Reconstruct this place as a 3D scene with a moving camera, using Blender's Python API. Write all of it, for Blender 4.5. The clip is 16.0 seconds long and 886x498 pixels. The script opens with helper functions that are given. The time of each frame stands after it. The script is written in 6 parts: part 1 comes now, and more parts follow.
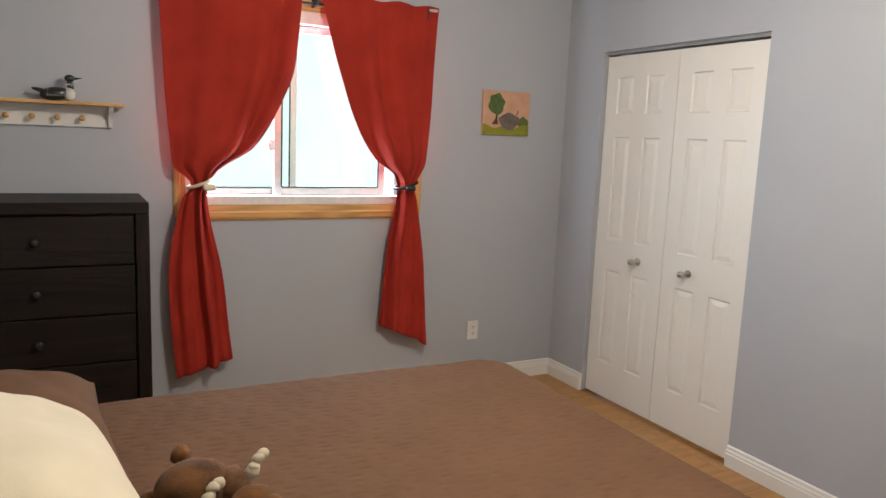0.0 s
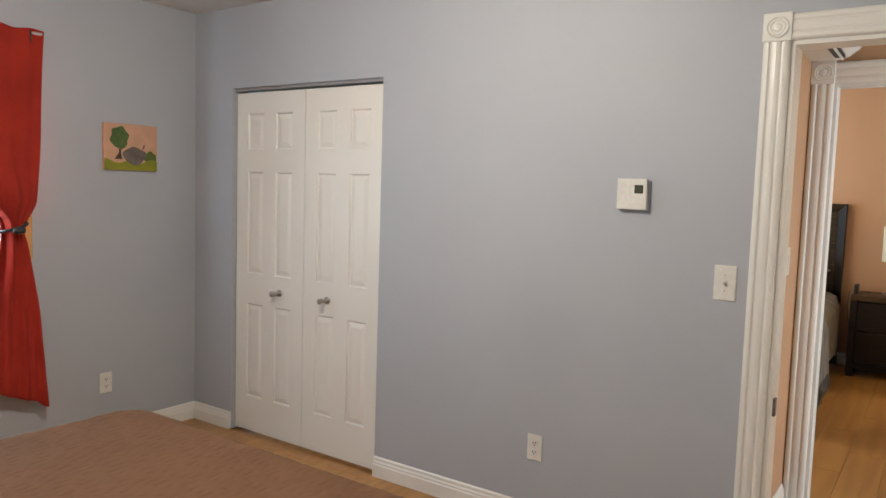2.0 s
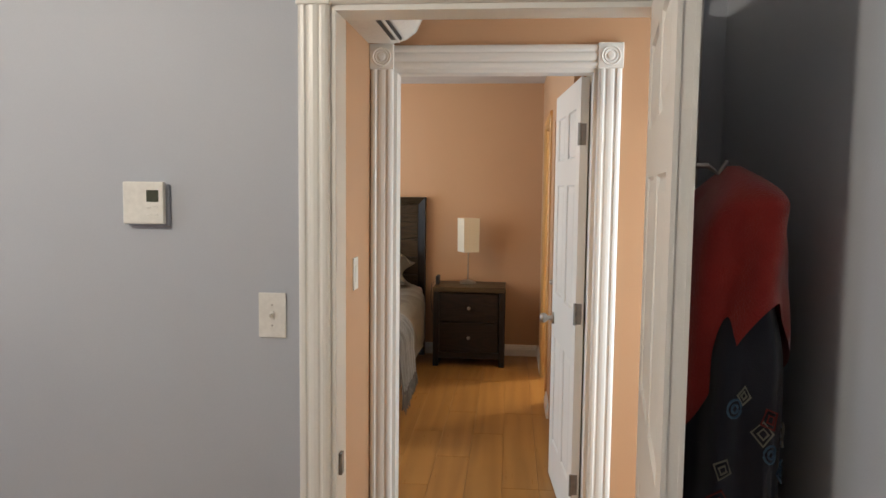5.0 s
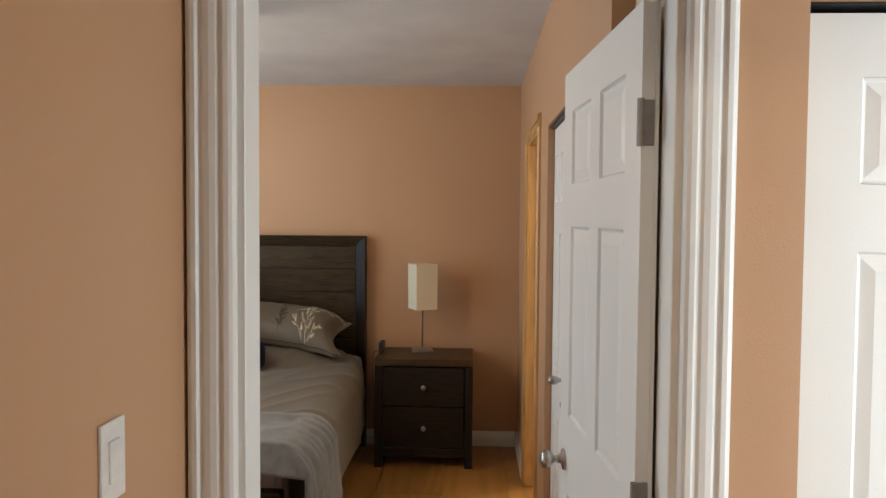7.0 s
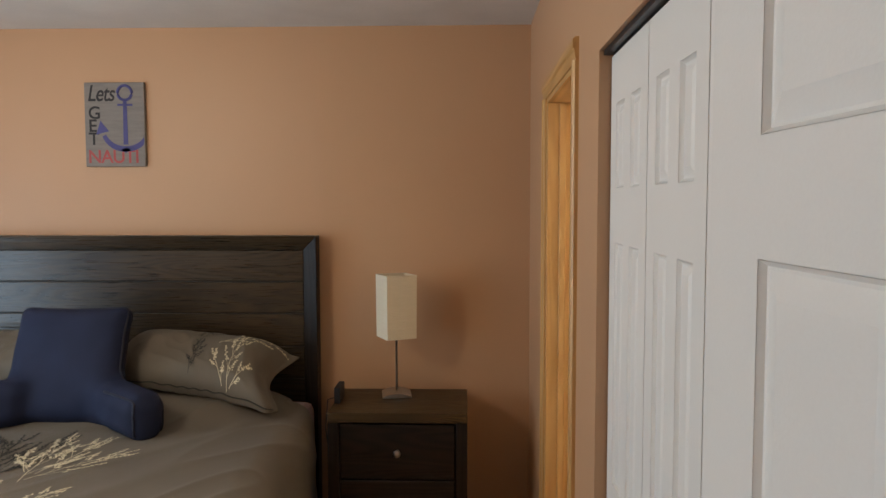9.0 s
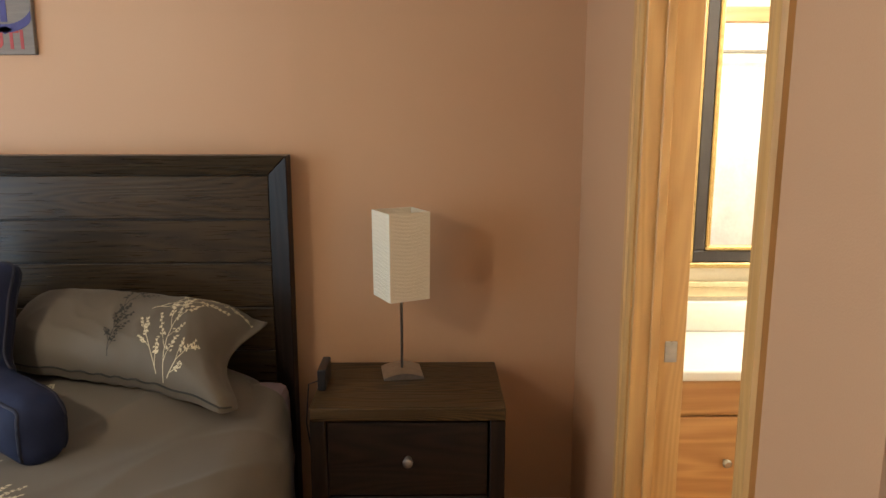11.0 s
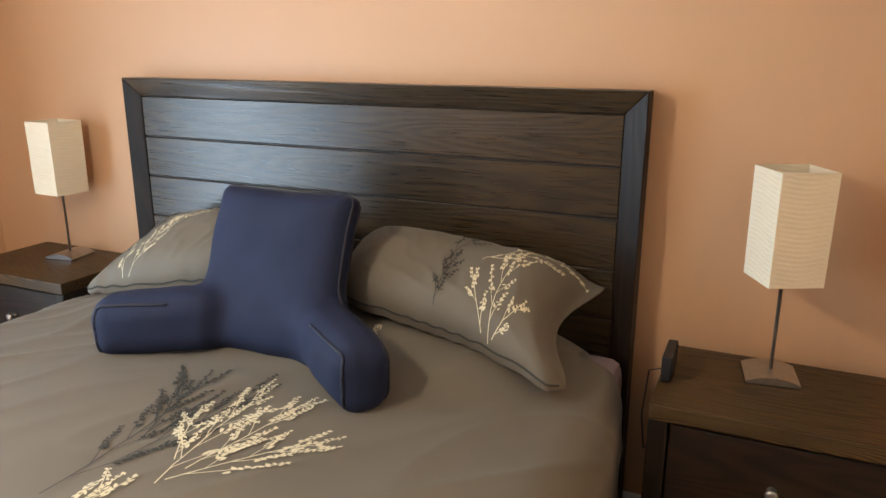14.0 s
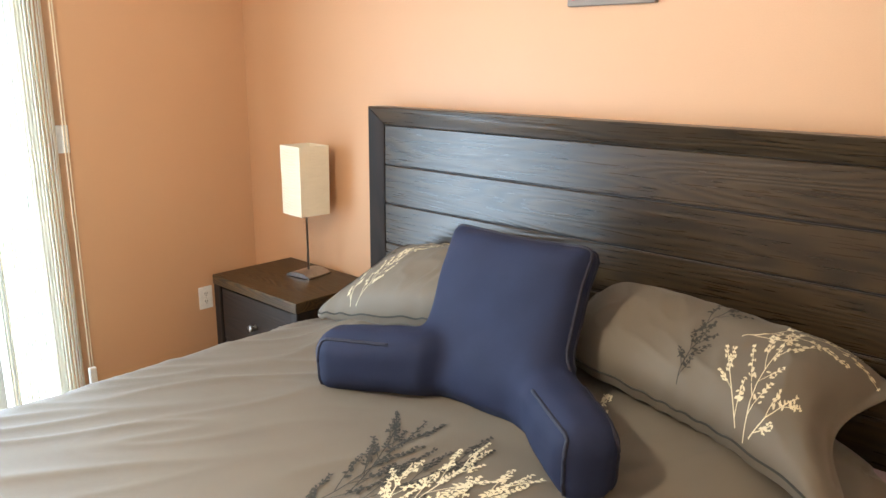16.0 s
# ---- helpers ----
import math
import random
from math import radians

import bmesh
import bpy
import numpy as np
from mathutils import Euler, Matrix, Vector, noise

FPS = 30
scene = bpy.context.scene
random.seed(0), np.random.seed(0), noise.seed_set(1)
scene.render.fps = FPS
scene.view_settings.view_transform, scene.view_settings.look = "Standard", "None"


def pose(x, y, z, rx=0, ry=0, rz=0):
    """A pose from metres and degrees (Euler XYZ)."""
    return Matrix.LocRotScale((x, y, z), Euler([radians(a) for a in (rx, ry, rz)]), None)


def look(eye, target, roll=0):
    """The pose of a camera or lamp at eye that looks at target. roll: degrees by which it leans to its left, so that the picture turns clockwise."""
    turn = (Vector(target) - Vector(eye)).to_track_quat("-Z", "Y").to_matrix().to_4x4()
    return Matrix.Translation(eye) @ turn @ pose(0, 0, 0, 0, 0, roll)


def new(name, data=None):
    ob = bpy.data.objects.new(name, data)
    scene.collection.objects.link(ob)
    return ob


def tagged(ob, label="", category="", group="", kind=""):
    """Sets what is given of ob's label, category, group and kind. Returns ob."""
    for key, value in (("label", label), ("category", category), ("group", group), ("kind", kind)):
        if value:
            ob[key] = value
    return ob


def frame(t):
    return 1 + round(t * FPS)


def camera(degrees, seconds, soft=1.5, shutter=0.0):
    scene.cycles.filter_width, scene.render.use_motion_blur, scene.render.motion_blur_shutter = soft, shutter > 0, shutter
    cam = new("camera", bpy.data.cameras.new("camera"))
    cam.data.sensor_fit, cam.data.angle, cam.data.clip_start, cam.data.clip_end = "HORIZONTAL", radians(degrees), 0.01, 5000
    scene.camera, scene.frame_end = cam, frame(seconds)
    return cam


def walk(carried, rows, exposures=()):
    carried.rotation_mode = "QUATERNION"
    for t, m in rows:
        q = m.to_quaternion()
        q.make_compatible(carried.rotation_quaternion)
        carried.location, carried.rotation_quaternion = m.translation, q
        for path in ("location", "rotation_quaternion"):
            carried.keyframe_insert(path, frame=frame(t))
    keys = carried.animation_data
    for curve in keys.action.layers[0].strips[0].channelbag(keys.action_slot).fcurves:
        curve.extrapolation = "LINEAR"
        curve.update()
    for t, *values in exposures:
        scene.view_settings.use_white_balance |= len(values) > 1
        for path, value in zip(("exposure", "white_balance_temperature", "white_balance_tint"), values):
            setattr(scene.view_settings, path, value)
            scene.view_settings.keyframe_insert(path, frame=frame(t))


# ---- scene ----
cam = camera(62.4, 16.0)
PATH = [
    (0, (1.829, 0.74, 1.516), (2.743, 2.493, 1.215), 2.4),
    (0.5, (1.789, 0.747, 1.517), (2.91, 2.382, 1.253), 2.3),
    (1, (1.778, 0.738, 1.51), (3.086, 2.234, 1.287), 2.1),
    (1.5, (1.791, 0.717, 1.509), (3.266, 2.053, 1.317), 2.0),
    (2, (1.786, 0.696, 1.504), (3.424, 1.831, 1.337), 1.8),
    (2.5, (1.807, 0.674, 1.496), (3.576, 1.593, 1.34), 1.6),
    (3, (1.83, 0.659, 1.496), (3.695, 1.364, 1.337), 1.3),
    (3.5, (1.877, 0.655, 1.508), (3.803, 1.171, 1.344), 1.1),
    (4, (2.023, 0.656, 1.522), (3.983, 1.017, 1.355), 0.9),
    (4.2, (2.097, 0.653, 1.539), (4.065, 0.964, 1.365), 0.9),
    (6.5, (3.89, 0.797, 1.568), (5.885, 0.881, 1.457), 0.41),
    (7, (4.275, 0.741, 1.595), (6.272, 0.821, 1.511), 0.43),
    (7.5, (4.678, 0.680, 1.618), (6.676, 0.755, 1.546), 0.35),
    (8, (5.076, 0.688, 1.631), (7.073, 0.763, 1.535), 0.26),
    (8.2, (5.196, 0.688, 1.629), (7.193, 0.763, 1.529), 0.10),
    (10.5, (6.505, 0.926, 1.628), (8.490, 0.889, 1.385), 0.16),
    (11, (6.683, 0.959, 1.621), (8.649, 0.933, 1.252), 0.01),
    (11.5, (6.794, 1.025, 1.615), (8.740, 1.000, 1.156), 0.15),
    (12, (6.872, 1.035, 1.620), (8.809, 1.094, 1.124), -0.15),
    (12.5, (6.953, 1.073, 1.590), (8.874, 1.301, 1.083), -0.12),
    (13, (7.011, 1.056, 1.606), (8.878, 1.526, 1.065), -0.23),
    (13.5, (7.043, 1.078, 1.591), (8.861, 1.720, 1.059), -0.02),
    (14, (7.071, 1.137, 1.589), (8.830, 1.927, 1.058), 0.19),
    (14.5, (7.124, 1.214, 1.589), (8.812, 2.148, 1.060), 0.24),
    (15, (7.136, 1.253, 1.599), (8.750, 2.314, 1.080), 0.37),
    (15.5, (7.174, 1.278, 1.613), (8.709, 2.459, 1.113), 0.62),
    (16, (7.251, 1.288, 1.629), (8.690, 2.590, 1.144), 0.56),
]
EXPOSURES = [(0, -0.70), (2, -0.84), (3, -0.93), (4.2, -0.90), (6.5, -1.25), (7, -1.32), (8, -1.6), (10.5, -1.15), (12, -1.08), (13, -0.88), (14, -0.5), (16, -0.1)]
walk(cam, [(t, look(eye, target, roll)) for t, eye, target, roll in PATH], EXPOSURES)

# ---------------------------------------------------------------- plan
H = 2.51                      # ceilings
XW, XA, XH = 1.22, 4.645, 4.76   # first bedroom's west and east wall faces, hall face of that wall
YS, YW = 0.13, 4.561          # first bedroom's south and window wall faces
XB, XB2, XC = 5.66, 5.745, 9.366  # hall and bedroom faces of the second wall, headboard wall
YR, YL = 0.415, 4.54          # second bedroom's bath wall and patio wall faces
YH0, YH1 = -3.2, 1.29        # ends of the hall

# ---------------------------------------------------------------- light
world = bpy.data.worlds.new("sky")
scene.world = world
world.use_nodes = True
wn = world.node_tree.nodes
sky = wn.new("ShaderNodeTexSky")
sky.sky_type, sky.sun_disc, sky.sun_elevation, sky.sun_rotation = "NISHITA", False, radians(50), radians(200)
wn["Background"].inputs[1].default_value = 0.12
world.node_tree.links.new(sky.outputs[0], wn["Background"].inputs[0])


def lamp(name, kind, m, watts, colour, size=0.1, size_y=None):
    d = bpy.data.lights.new(name, kind)
    d.energy, d.color = watts, colour
    if kind == "AREA":
        d.shape, d.size, d.size_y = "RECTANGLE", size, size_y or size
    elif kind == "SUN":
        d.angle = size
    else:
        d.shadow_soft_size = size
    ob = new(name, d)
    ob.matrix_world = m
    return ob


lamp("sunlight", "SUN", pose(0, 0, 9, 40, 0, 160), 2.5, (1, 0.95, 0.88), radians(0.6))
lamp("window_daylight", "AREA", pose(2.95, 4.62, 1.6, -90, 0, 0), 90, (0.72, 0.86, 1.0), 1.2, 0.9)
lamp("patio_daylight", "AREA", pose(7.36, 4.575, 1.05, -90, 0, 0), 190, (0.60, 0.80, 1.0), 1.86, 1.9)
lamp("hall_daylight", "AREA", pose(4.72, -1.75, 1.25, 0, -90, 0), 280, (0.74, 0.90, 1.0), 1.9, 1.6)
lamp("bedroom_bulb", "POINT", pose(3.0, 2.25, 2.33), 140, (1.0, 0.90, 0.755), 0.09)
lamp("fan_bulb", "POINT", pose(7.47, 2.70, 2.08), 105, (1.0, 0.88, 0.72), 0.05)
lamp("bath_bulb", "POINT", pose(9.0, -0.75, 2.2), 190, (1.0, 0.93, 0.82), 0.12)

# ---------------------------------------------------------------- materials


def mat(name, colour, rough=0.6, metal=0.0, dark=None, scale=8.0, amount=0.5, bump=0.0, bscale=60.0, stretch=(1, 1, 1),
        rvar=0.0, spec=0.5, sheen=0.0, detail=4.0, island=0.0, glow=0.0, trans=0.0, sss=0.0, coat=0.0):
    """Principled surface: two scales of colour variation, fine relief and uneven gloss."""
    m = bpy.data.materials.new(name)
    m.use_nodes = True
    n, l = m.node_tree.nodes, m.node_tree.links
    b = n["Principled BSDF"]
    b.inputs["Roughness"].default_value, b.inputs["Metallic"].default_value = rough, metal
    b.inputs["Specular IOR Level"].default_value = spec
    b.inputs["Sheen Weight"].default_value = sheen
    b.inputs["Transmission Weight"].default_value = trans
    b.inputs["Coat Weight"].default_value = coat
    b.inputs["Coat Roughness"].default_value = 0.25
    tc, mp = n.new("ShaderNodeTexCoord"), n.new("ShaderNodeMapping")
    mp.inputs["Scale"].default_value = stretch
    l.new(tc.outputs["Object"], mp.inputs[0])
    big, fine = n.new("ShaderNodeTexNoise"), n.new("ShaderNodeTexNoise")
    big.inputs["Scale"].default_value, big.inputs["Detail"].default_value = scale, detail
    fine.inputs["Scale"].default_value, fine.inputs["Detail"].default_value = bscale, 3.0
    l.new(mp.outputs[0], big.inputs[0])
    l.new(mp.outputs[0], fine.inputs[0])
    ramp = n.new("ShaderNodeValToRGB")
    dk = dark or tuple(c * 0.8 for c in colour)
    ramp.color_ramp.elements[0].position, ramp.color_ramp.elements[1].position = 0.5 - 0.25 * amount - 0.05, 0.5 + 0.25 * amount
    ramp.color_ramp.elements[0].color, ramp.color_ramp.elements[1].color = (*dk, 1), (*colour, 1)
    mixv = n.new("ShaderNodeMath")
    mixv.operation = "MULTIPLY_ADD"
    mixv.inputs[1].default_value, mixv.inputs[2].default_value = 0.35, 0.0
    l.new(fine.outputs[0], mixv.inputs[0])
    addv = n.new("ShaderNodeMath")
    addv.operation = "MULTIPLY_ADD"
    addv.inputs[1].default_value = 0.65
    l.new(big.outputs[0], addv.inputs[0])
    l.new(mixv.outputs[0], addv.inputs[2])
    out = addv.outputs[0]
    if island:
        info, k = n.new("ShaderNodeObjectInfo"), n.new("ShaderNodeMath")
        k.operation = "MULTIPLY_ADD"
        k.inputs[1].default_value, k.inputs[2].default_value = island, -island / 2
        l.new(info.outputs["Random"], k.inputs[0])
        s = n.new("ShaderNodeMath")
        l.new(out, s.inputs[0])
        l.new(k.outputs[0], s.inputs[1])
        out = s.outputs[0]
    l.new(out, ramp.inputs[0])
    l.new(ramp.outputs[0], b.inputs["Base Color"])
    if rvar:
        rr = n.new("ShaderNodeMapRange")
        rr.inputs[3].default_value, rr.inputs[4].default_value = rough - rvar, rough + rvar
        l.new(fine.outputs[0], rr.inputs[0])
        l.new(rr.outputs[0], b.inputs["Roughness"])
    if bump:
        bp = n.new("ShaderNodeBump")
        bp.inputs["Strength"].default_value, bp.inputs["Distance"].default_value = min(1, bump), 0.004
        l.new(fine.outputs[0], bp.inputs["Height"])
        l.new(bp.outputs[0], b.inputs["Normal"])
    # glow: the surface gives off light in its own colours
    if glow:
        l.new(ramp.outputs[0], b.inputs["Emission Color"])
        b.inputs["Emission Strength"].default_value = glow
    return m


def wood(name, light, dark, axis=0, rough=0.45, rings=9.0, island=0.0, bump=0.25, knots=0.5, coat=0.0):
    """Sawn board: growth rings drawn out along one axis, pores, uneven stain."""
    m = bpy.data.materials.new(name)
    m.use_nodes = True
    n, l = m.node_tree.nodes, m.node_tree.links
    b = n["Principled BSDF"]
    b.inputs["Coat Weight"].default_value, b.inputs["Coat Roughness"].default_value = coat, 0.34
    tc, mp, info = n.new("ShaderNodeTexCoord"), n.new("ShaderNodeMapping"), n.new("ShaderNodeObjectInfo")
    st = [1.0, 1.0, 1.0]
    st[axis] = 0.09
    mp.inputs["Scale"].default_value = st
    shift = n.new("ShaderNodeVectorMath")
    shift.operation = "MULTIPLY_ADD"
    shift.inputs[1].default_value = (9.1, 7.3, 5.7)
    l.new(info.outputs["Random"], shift.inputs[0])
    l.new(tc.outputs["Object"], shift.inputs[2])
    l.new(shift.outputs[0], mp.inputs[0])
    warp = n.new("ShaderNodeTexNoise")
    warp.inputs["Scale"].default_value, warp.inputs["Detail"].default_value = 5.0, 2.0
    l.new(mp.outputs[0], warp.inputs[0])
    add = n.new("ShaderNodeVectorMath")
    add.operation = "MULTIPLY_ADD"
    add.inputs[1].default_value = (knots, knots, knots)
    l.new(warp.outputs[1], add.inputs[0])
    l.new(mp.outputs[0], add.inputs[2])
    wv = n.new("ShaderNodeTexWave")
    wv.wave_type, wv.rings_direction = "RINGS", "XYZ"[axis]
    wv.inputs["Scale"].default_value, wv.inputs["Distortion"].default_value = rings, 3.0
    wv.inputs["Detail"].default_value = 3.0
    l.new(add.outputs[0], wv.inputs[0])
    st2 = [180.0, 180.0, 180.0]
    st2[axis] = 6.0
    mp2 = n.new("ShaderNodeMapping")
    mp2.inputs["Scale"].default_value = st2
    l.new(shift.outputs[0], mp2.inputs[0])
    pores = n.new("ShaderNodeTexNoise")
    pores.inputs["Scale"].default_value = 1.0
    l.new(mp2.outputs[0], pores.inputs[0])
    blot = n.new("ShaderNodeTexNoise")
    blot.inputs["Scale"].default_value = 3.0
    l.new(shift.outputs[0], blot.inputs[0])
    mx = n.new("ShaderNodeMath")
    mx.operation = "MULTIPLY_ADD"
    mx.inputs[1].default_value = 0.45
    l.new(wv.outputs[1], mx.inputs[0])
    m2 = n.new("ShaderNodeMath")
    m2.operation = "MULTIPLY_ADD"
    m2.inputs[1].default_value = 0.35
    l.new(pores.outputs[0], m2.inputs[0])
    m3 = n.new("ShaderNodeMath")
    m3.operation = "MULTIPLY_ADD"
    m3.inputs[1].default_value, m3.inputs[2].default_value = 0.5, -0.1
    l.new(blot.outputs[0], m3.inputs[0])
    l.new(m3.outputs[0], m2.inputs[2])
    l.new(m2.outputs[0], mx.inputs[2])
    out = mx.outputs[0]
    if island:
        k = n.new("ShaderNodeMath")
        k.operation = "MULTIPLY_ADD"
        k.inputs[1].default_value = island
        l.new(info.outputs["Random"], k.inputs[0])
        l.new(out, k.inputs[2])
        out = k.outputs[0]
    ramp = n.new("ShaderNodeValToRGB")
    ramp.color_ramp.elements[0].position, ramp.color_ramp.elements[1].position = 0.2, 0.85
    ramp.color_ramp.elements[0].color, ramp.color_ramp.elements[1].color = (*dark, 1), (*light, 1)
    l.new(out, ramp.inputs[0])
    l.new(ramp.outputs[0], b.inputs["Base Color"])
    rr = n.new("ShaderNodeMapRange")
    rr.inputs[3].default_value, rr.inputs[4].default_value = rough - 0.08, rough + 0.12
    l.new(pores.outputs[0], rr.inputs[0])
    l.new(rr.outputs[0], b.inputs["Roughness"])
    bp = n.new("ShaderNodeBump")
    bp.inputs["Strength"].default_value, bp.inputs["Distance"].default_value = bump, 0.003
    l.new(mx.outputs[0], bp.inputs["Height"])
    l.new(bp.outputs[0], b.inputs["Normal"])
    return m


def glass(name, tint=(0.95, 1, 0.98)):
    m = bpy.data.materials.new(name)
    m.use_nodes = True
    b = m.node_tree.nodes["Principled BSDF"]
    b.inputs["Base Color"].default_value = (*tint, 1)
    b.inputs["Transmission Weight"].default_value, b.inputs["Roughness"].default_value, b.inputs["IOR"].default_value = 1, 0.0, 1.45
    return m


GREY_PAINT = mat("blue_grey_wall_paint", (0.43, 0.455, 0.50), 0.6, dark=(0.40, 0.425, 0.475), scale=1.5, bump=0.12, bscale=260)
PEACH_PAINT = mat("terracotta_wall_paint", (0.53, 0.315, 0.176), 0.5, dark=(0.51, 0.30, 0.166), scale=1.5, bump=0.12, bscale=260)
CEIL_PAINT = mat("ceiling_paint", (0.72, 0.71, 0.69), 0.9, scale=2, bump=0.3, bscale=180)
WHITE_PAINT = mat("white_gloss_paint", (0.80, 0.79, 0.75), 0.35, dark=(0.76, 0.75, 0.71), scale=3, bump=0.04, bscale=300, rvar=0.08)
DOOR_PAINT = mat("moulded_door_paint", (0.80, 0.785, 0.74), 0.42, dark=(0.77, 0.755, 0.71), scale=2, bump=0.08, bscale=220, rvar=0.06)
PLASTIC = mat("white_plastic", (0.78, 0.77, 0.73), 0.3, scale=4, rvar=0.05)
VINYL = mat("window_vinyl", (0.82, 0.83, 0.83), 0.3, scale=4, rvar=0.05)
BATH_WALL = mat("cream_bath_paint", (0.80, 0.73, 0.57), 0.6, scale=2, bump=0.1, bscale=250)
HINGE_METAL = mat("dull_steel", (0.30, 0.28, 0.26), 0.48, 1.0, scale=30, rvar=0.06)
CHROME = mat("brushed_nickel", (0.50, 0.48, 0.45), 0.3, 1.0, scale=30, rvar=0.06)
DARK_METAL = mat("dark_metal", (0.04, 0.04, 0.045), 0.4, 0.6, scale=20)
BLACK = mat("matt_black", (0.012, 0.012, 0.014), 0.5, scale=20)
OAK = wood("golden_oak", (0.60, 0.35, 0.125), (0.50, 0.275, 0.09), 2, 0.4, 10, 0.12)
OAK_X = wood("golden_oak_lengthwise", (0.62, 0.36, 0.13), (0.40, 0.20, 0.06), 0, 0.4, 10, 0.12)
OAK_Y = wood("golden_oak_crosswise", (0.60, 0.33, 0.13), (0.42, 0.2, 0.07), 1, 0.4, 8, 0.1)
LAMINATE = wood("laminate_floor", (0.40, 0.195, 0.052), (0.31, 0.14, 0.034), 0, 0.30, 4, 0.05, 0.04, 0.25)
PLANK_PINE = wood("brushed_dark_pine", (0.040, 0.025, 0.011), (0.012, 0.0085, 0.0055), 1, 0.28, 6, 0.08, 0.24, 1.3)
PLANK_PINE.node_tree.nodes["Principled BSDF"].inputs["Specular IOR Level"].default_value = 0.5
ESPRESSO_Y = wood("dark_stained_pine", (0.018, 0.010, 0.006), (0.006, 0.004, 0.003), 1, 0.50, 6, 0.1, 0.35, 1.1)
WORN_TOP = wood("worn_stained_pine", (0.080, 0.045, 0.015), (0.007, 0.005, 0.004), 1, 0.42, 14, 0.05, 0.5, 1.2, 0.1)
ESPRESSO_X = wood("dark_stained_pine_lengthwise", (0.013, 0.008, 0.006), (0.005, 0.004, 0.0035), 0, 0.50, 7, 0.1, 0.3, 0.6)
ESPRESSO_Z = wood("dark_stained_pine_upright", (0.016, 0.010, 0.007), (0.006, 0.004, 0.0035), 2, 0.46, 7, 0.1, 0.3, 0.6)
for stained in (WORN_TOP, ESPRESSO_X, ESPRESSO_Y, ESPRESSO_Z):
    stained.node_tree.nodes["Principled BSDF"].inputs["Specular IOR Level"].default_value = 0.25
RED_CLOTH = mat("red_curtain_cloth", (0.37, 0.029, 0.017), 0.9, dark=(0.28, 0.020, 0.012), scale=6, bump=0.25, bscale=900, spec=0.2)
BROWN_QUILT = mat("brown_quilt_cloth", (0.135, 0.069, 0.037), 0.9, dark=(0.115, 0.058, 0.031), scale=9, bump=0.2, bscale=700, spec=0.2)
CREAM_CLOTH = mat("cream_cotton", (0.78, 0.68, 0.50), 0.85, scale=4, bump=0.15, bscale=700, sheen=0.2)
TAUPE_CLOTH = mat("taupe_cotton", (0.125, 0.103, 0.074), 0.7, dark=(0.110, 0.090, 0.064), scale=5, bump=0.15, bscale=800, sheen=0.1)
NAVY_CLOTH = mat("navy_microfibre", (0.013, 0.020, 0.053), 0.8, dark=(0.008, 0.012, 0.034), scale=7, amount=0.9, bump=0.15, bscale=700, spec=0.3)
NAVY_PIPING = mat("navy_piping", (0.006, 0.008, 0.024), 0.7, scale=30)
CREAM_PRINT = mat("cream_print", (0.70, 0.62, 0.42), 0.8, scale=20)
DARK_PRINT = mat("charcoal_print", (0.035, 0.034, 0.028), 0.8, scale=20)
THROW_CLOTH = mat("grey_throw_cloth", (0.17, 0.165, 0.155), 0.9, dark=(0.10, 0.095, 0.09), scale=25, bump=0.6, bscale=300, sheen=0.3)
SHEET_CLOTH = mat("mauve_sheet", (0.34, 0.26, 0.27), 0.85, scale=6)
SHADE_PAPER = mat("rice_paper", (0.78, 0.70, 0.54), 0.85, dark=(0.74, 0.66, 0.50), scale=14, bump=0.4, bscale=160, stretch=(1, 1, 6))
GLASS = glass("window_glass")
MIRROR = mat("mirror_glass", (0.9, 0.92, 0.92), 0.02, 1.0, dark=(0.9, 0.92, 0.92))
PORCELAIN = mat("cultured_marble", (0.85, 0.82, 0.76), 0.2, scale=3, dark=(0.8, 0.77, 0.7))

# ---------------------------------------------------------------- building blocks


def bx(bm, x0, x1, y0, y1, z0, z1, bevel=0.0, seg=1):
    """A box between two corners, its edges rounded by bevel."""
    vs = [bm.verts.new((x, y, z)) for x in (x0, x1) for y in (y0, y1) for z in (z0, z1)]
    fs = [bm.faces.new([vs[i] for i in f]) for f in ((0, 1, 3, 2), (4, 6, 7, 5), (0, 4, 5, 1), (2, 3, 7, 6), (0, 2, 6, 4), (1, 5, 7, 3))]
    if bevel:
        es = {e for f in fs for e in f.edges}
        bmesh.ops.bevel(bm, geom=list(es), offset=bevel, segments=seg, affect="EDGES", profile=0.6)
    return bm


def box(x0, x1, y0, y1, z0, z1, bevel=0.0, seg=1):
    return bx(bmesh.new(), x0, x1, y0, y1, z0, z1, bevel, seg)


def lathe(profile, m=None, seg=20, bm=None):
    """Turned shape: (radius, height) rows round z, placed by m."""
    bm = bm or bmesh.new()
    rings = []
    for r, z in profile:
        ring = []
        for i in range(seg):
            a = 2 * math.pi * i / seg
            v = Vector((r * math.cos(a), r * math.sin(a), z))
            ring.append(bm.verts.new(m @ v if m else v))
        rings.append(ring)
    for a, b in zip(rings, rings[1:]):
        for i in range(seg):
            j = (i + 1) % seg
            bm.faces.new((a[i], a[j], b[j], b[i]))
    for ring, flip in ((rings[0], True), (rings[-1], False)):
        bm.faces.new(ring[::-1] if flip else ring)
    return bm


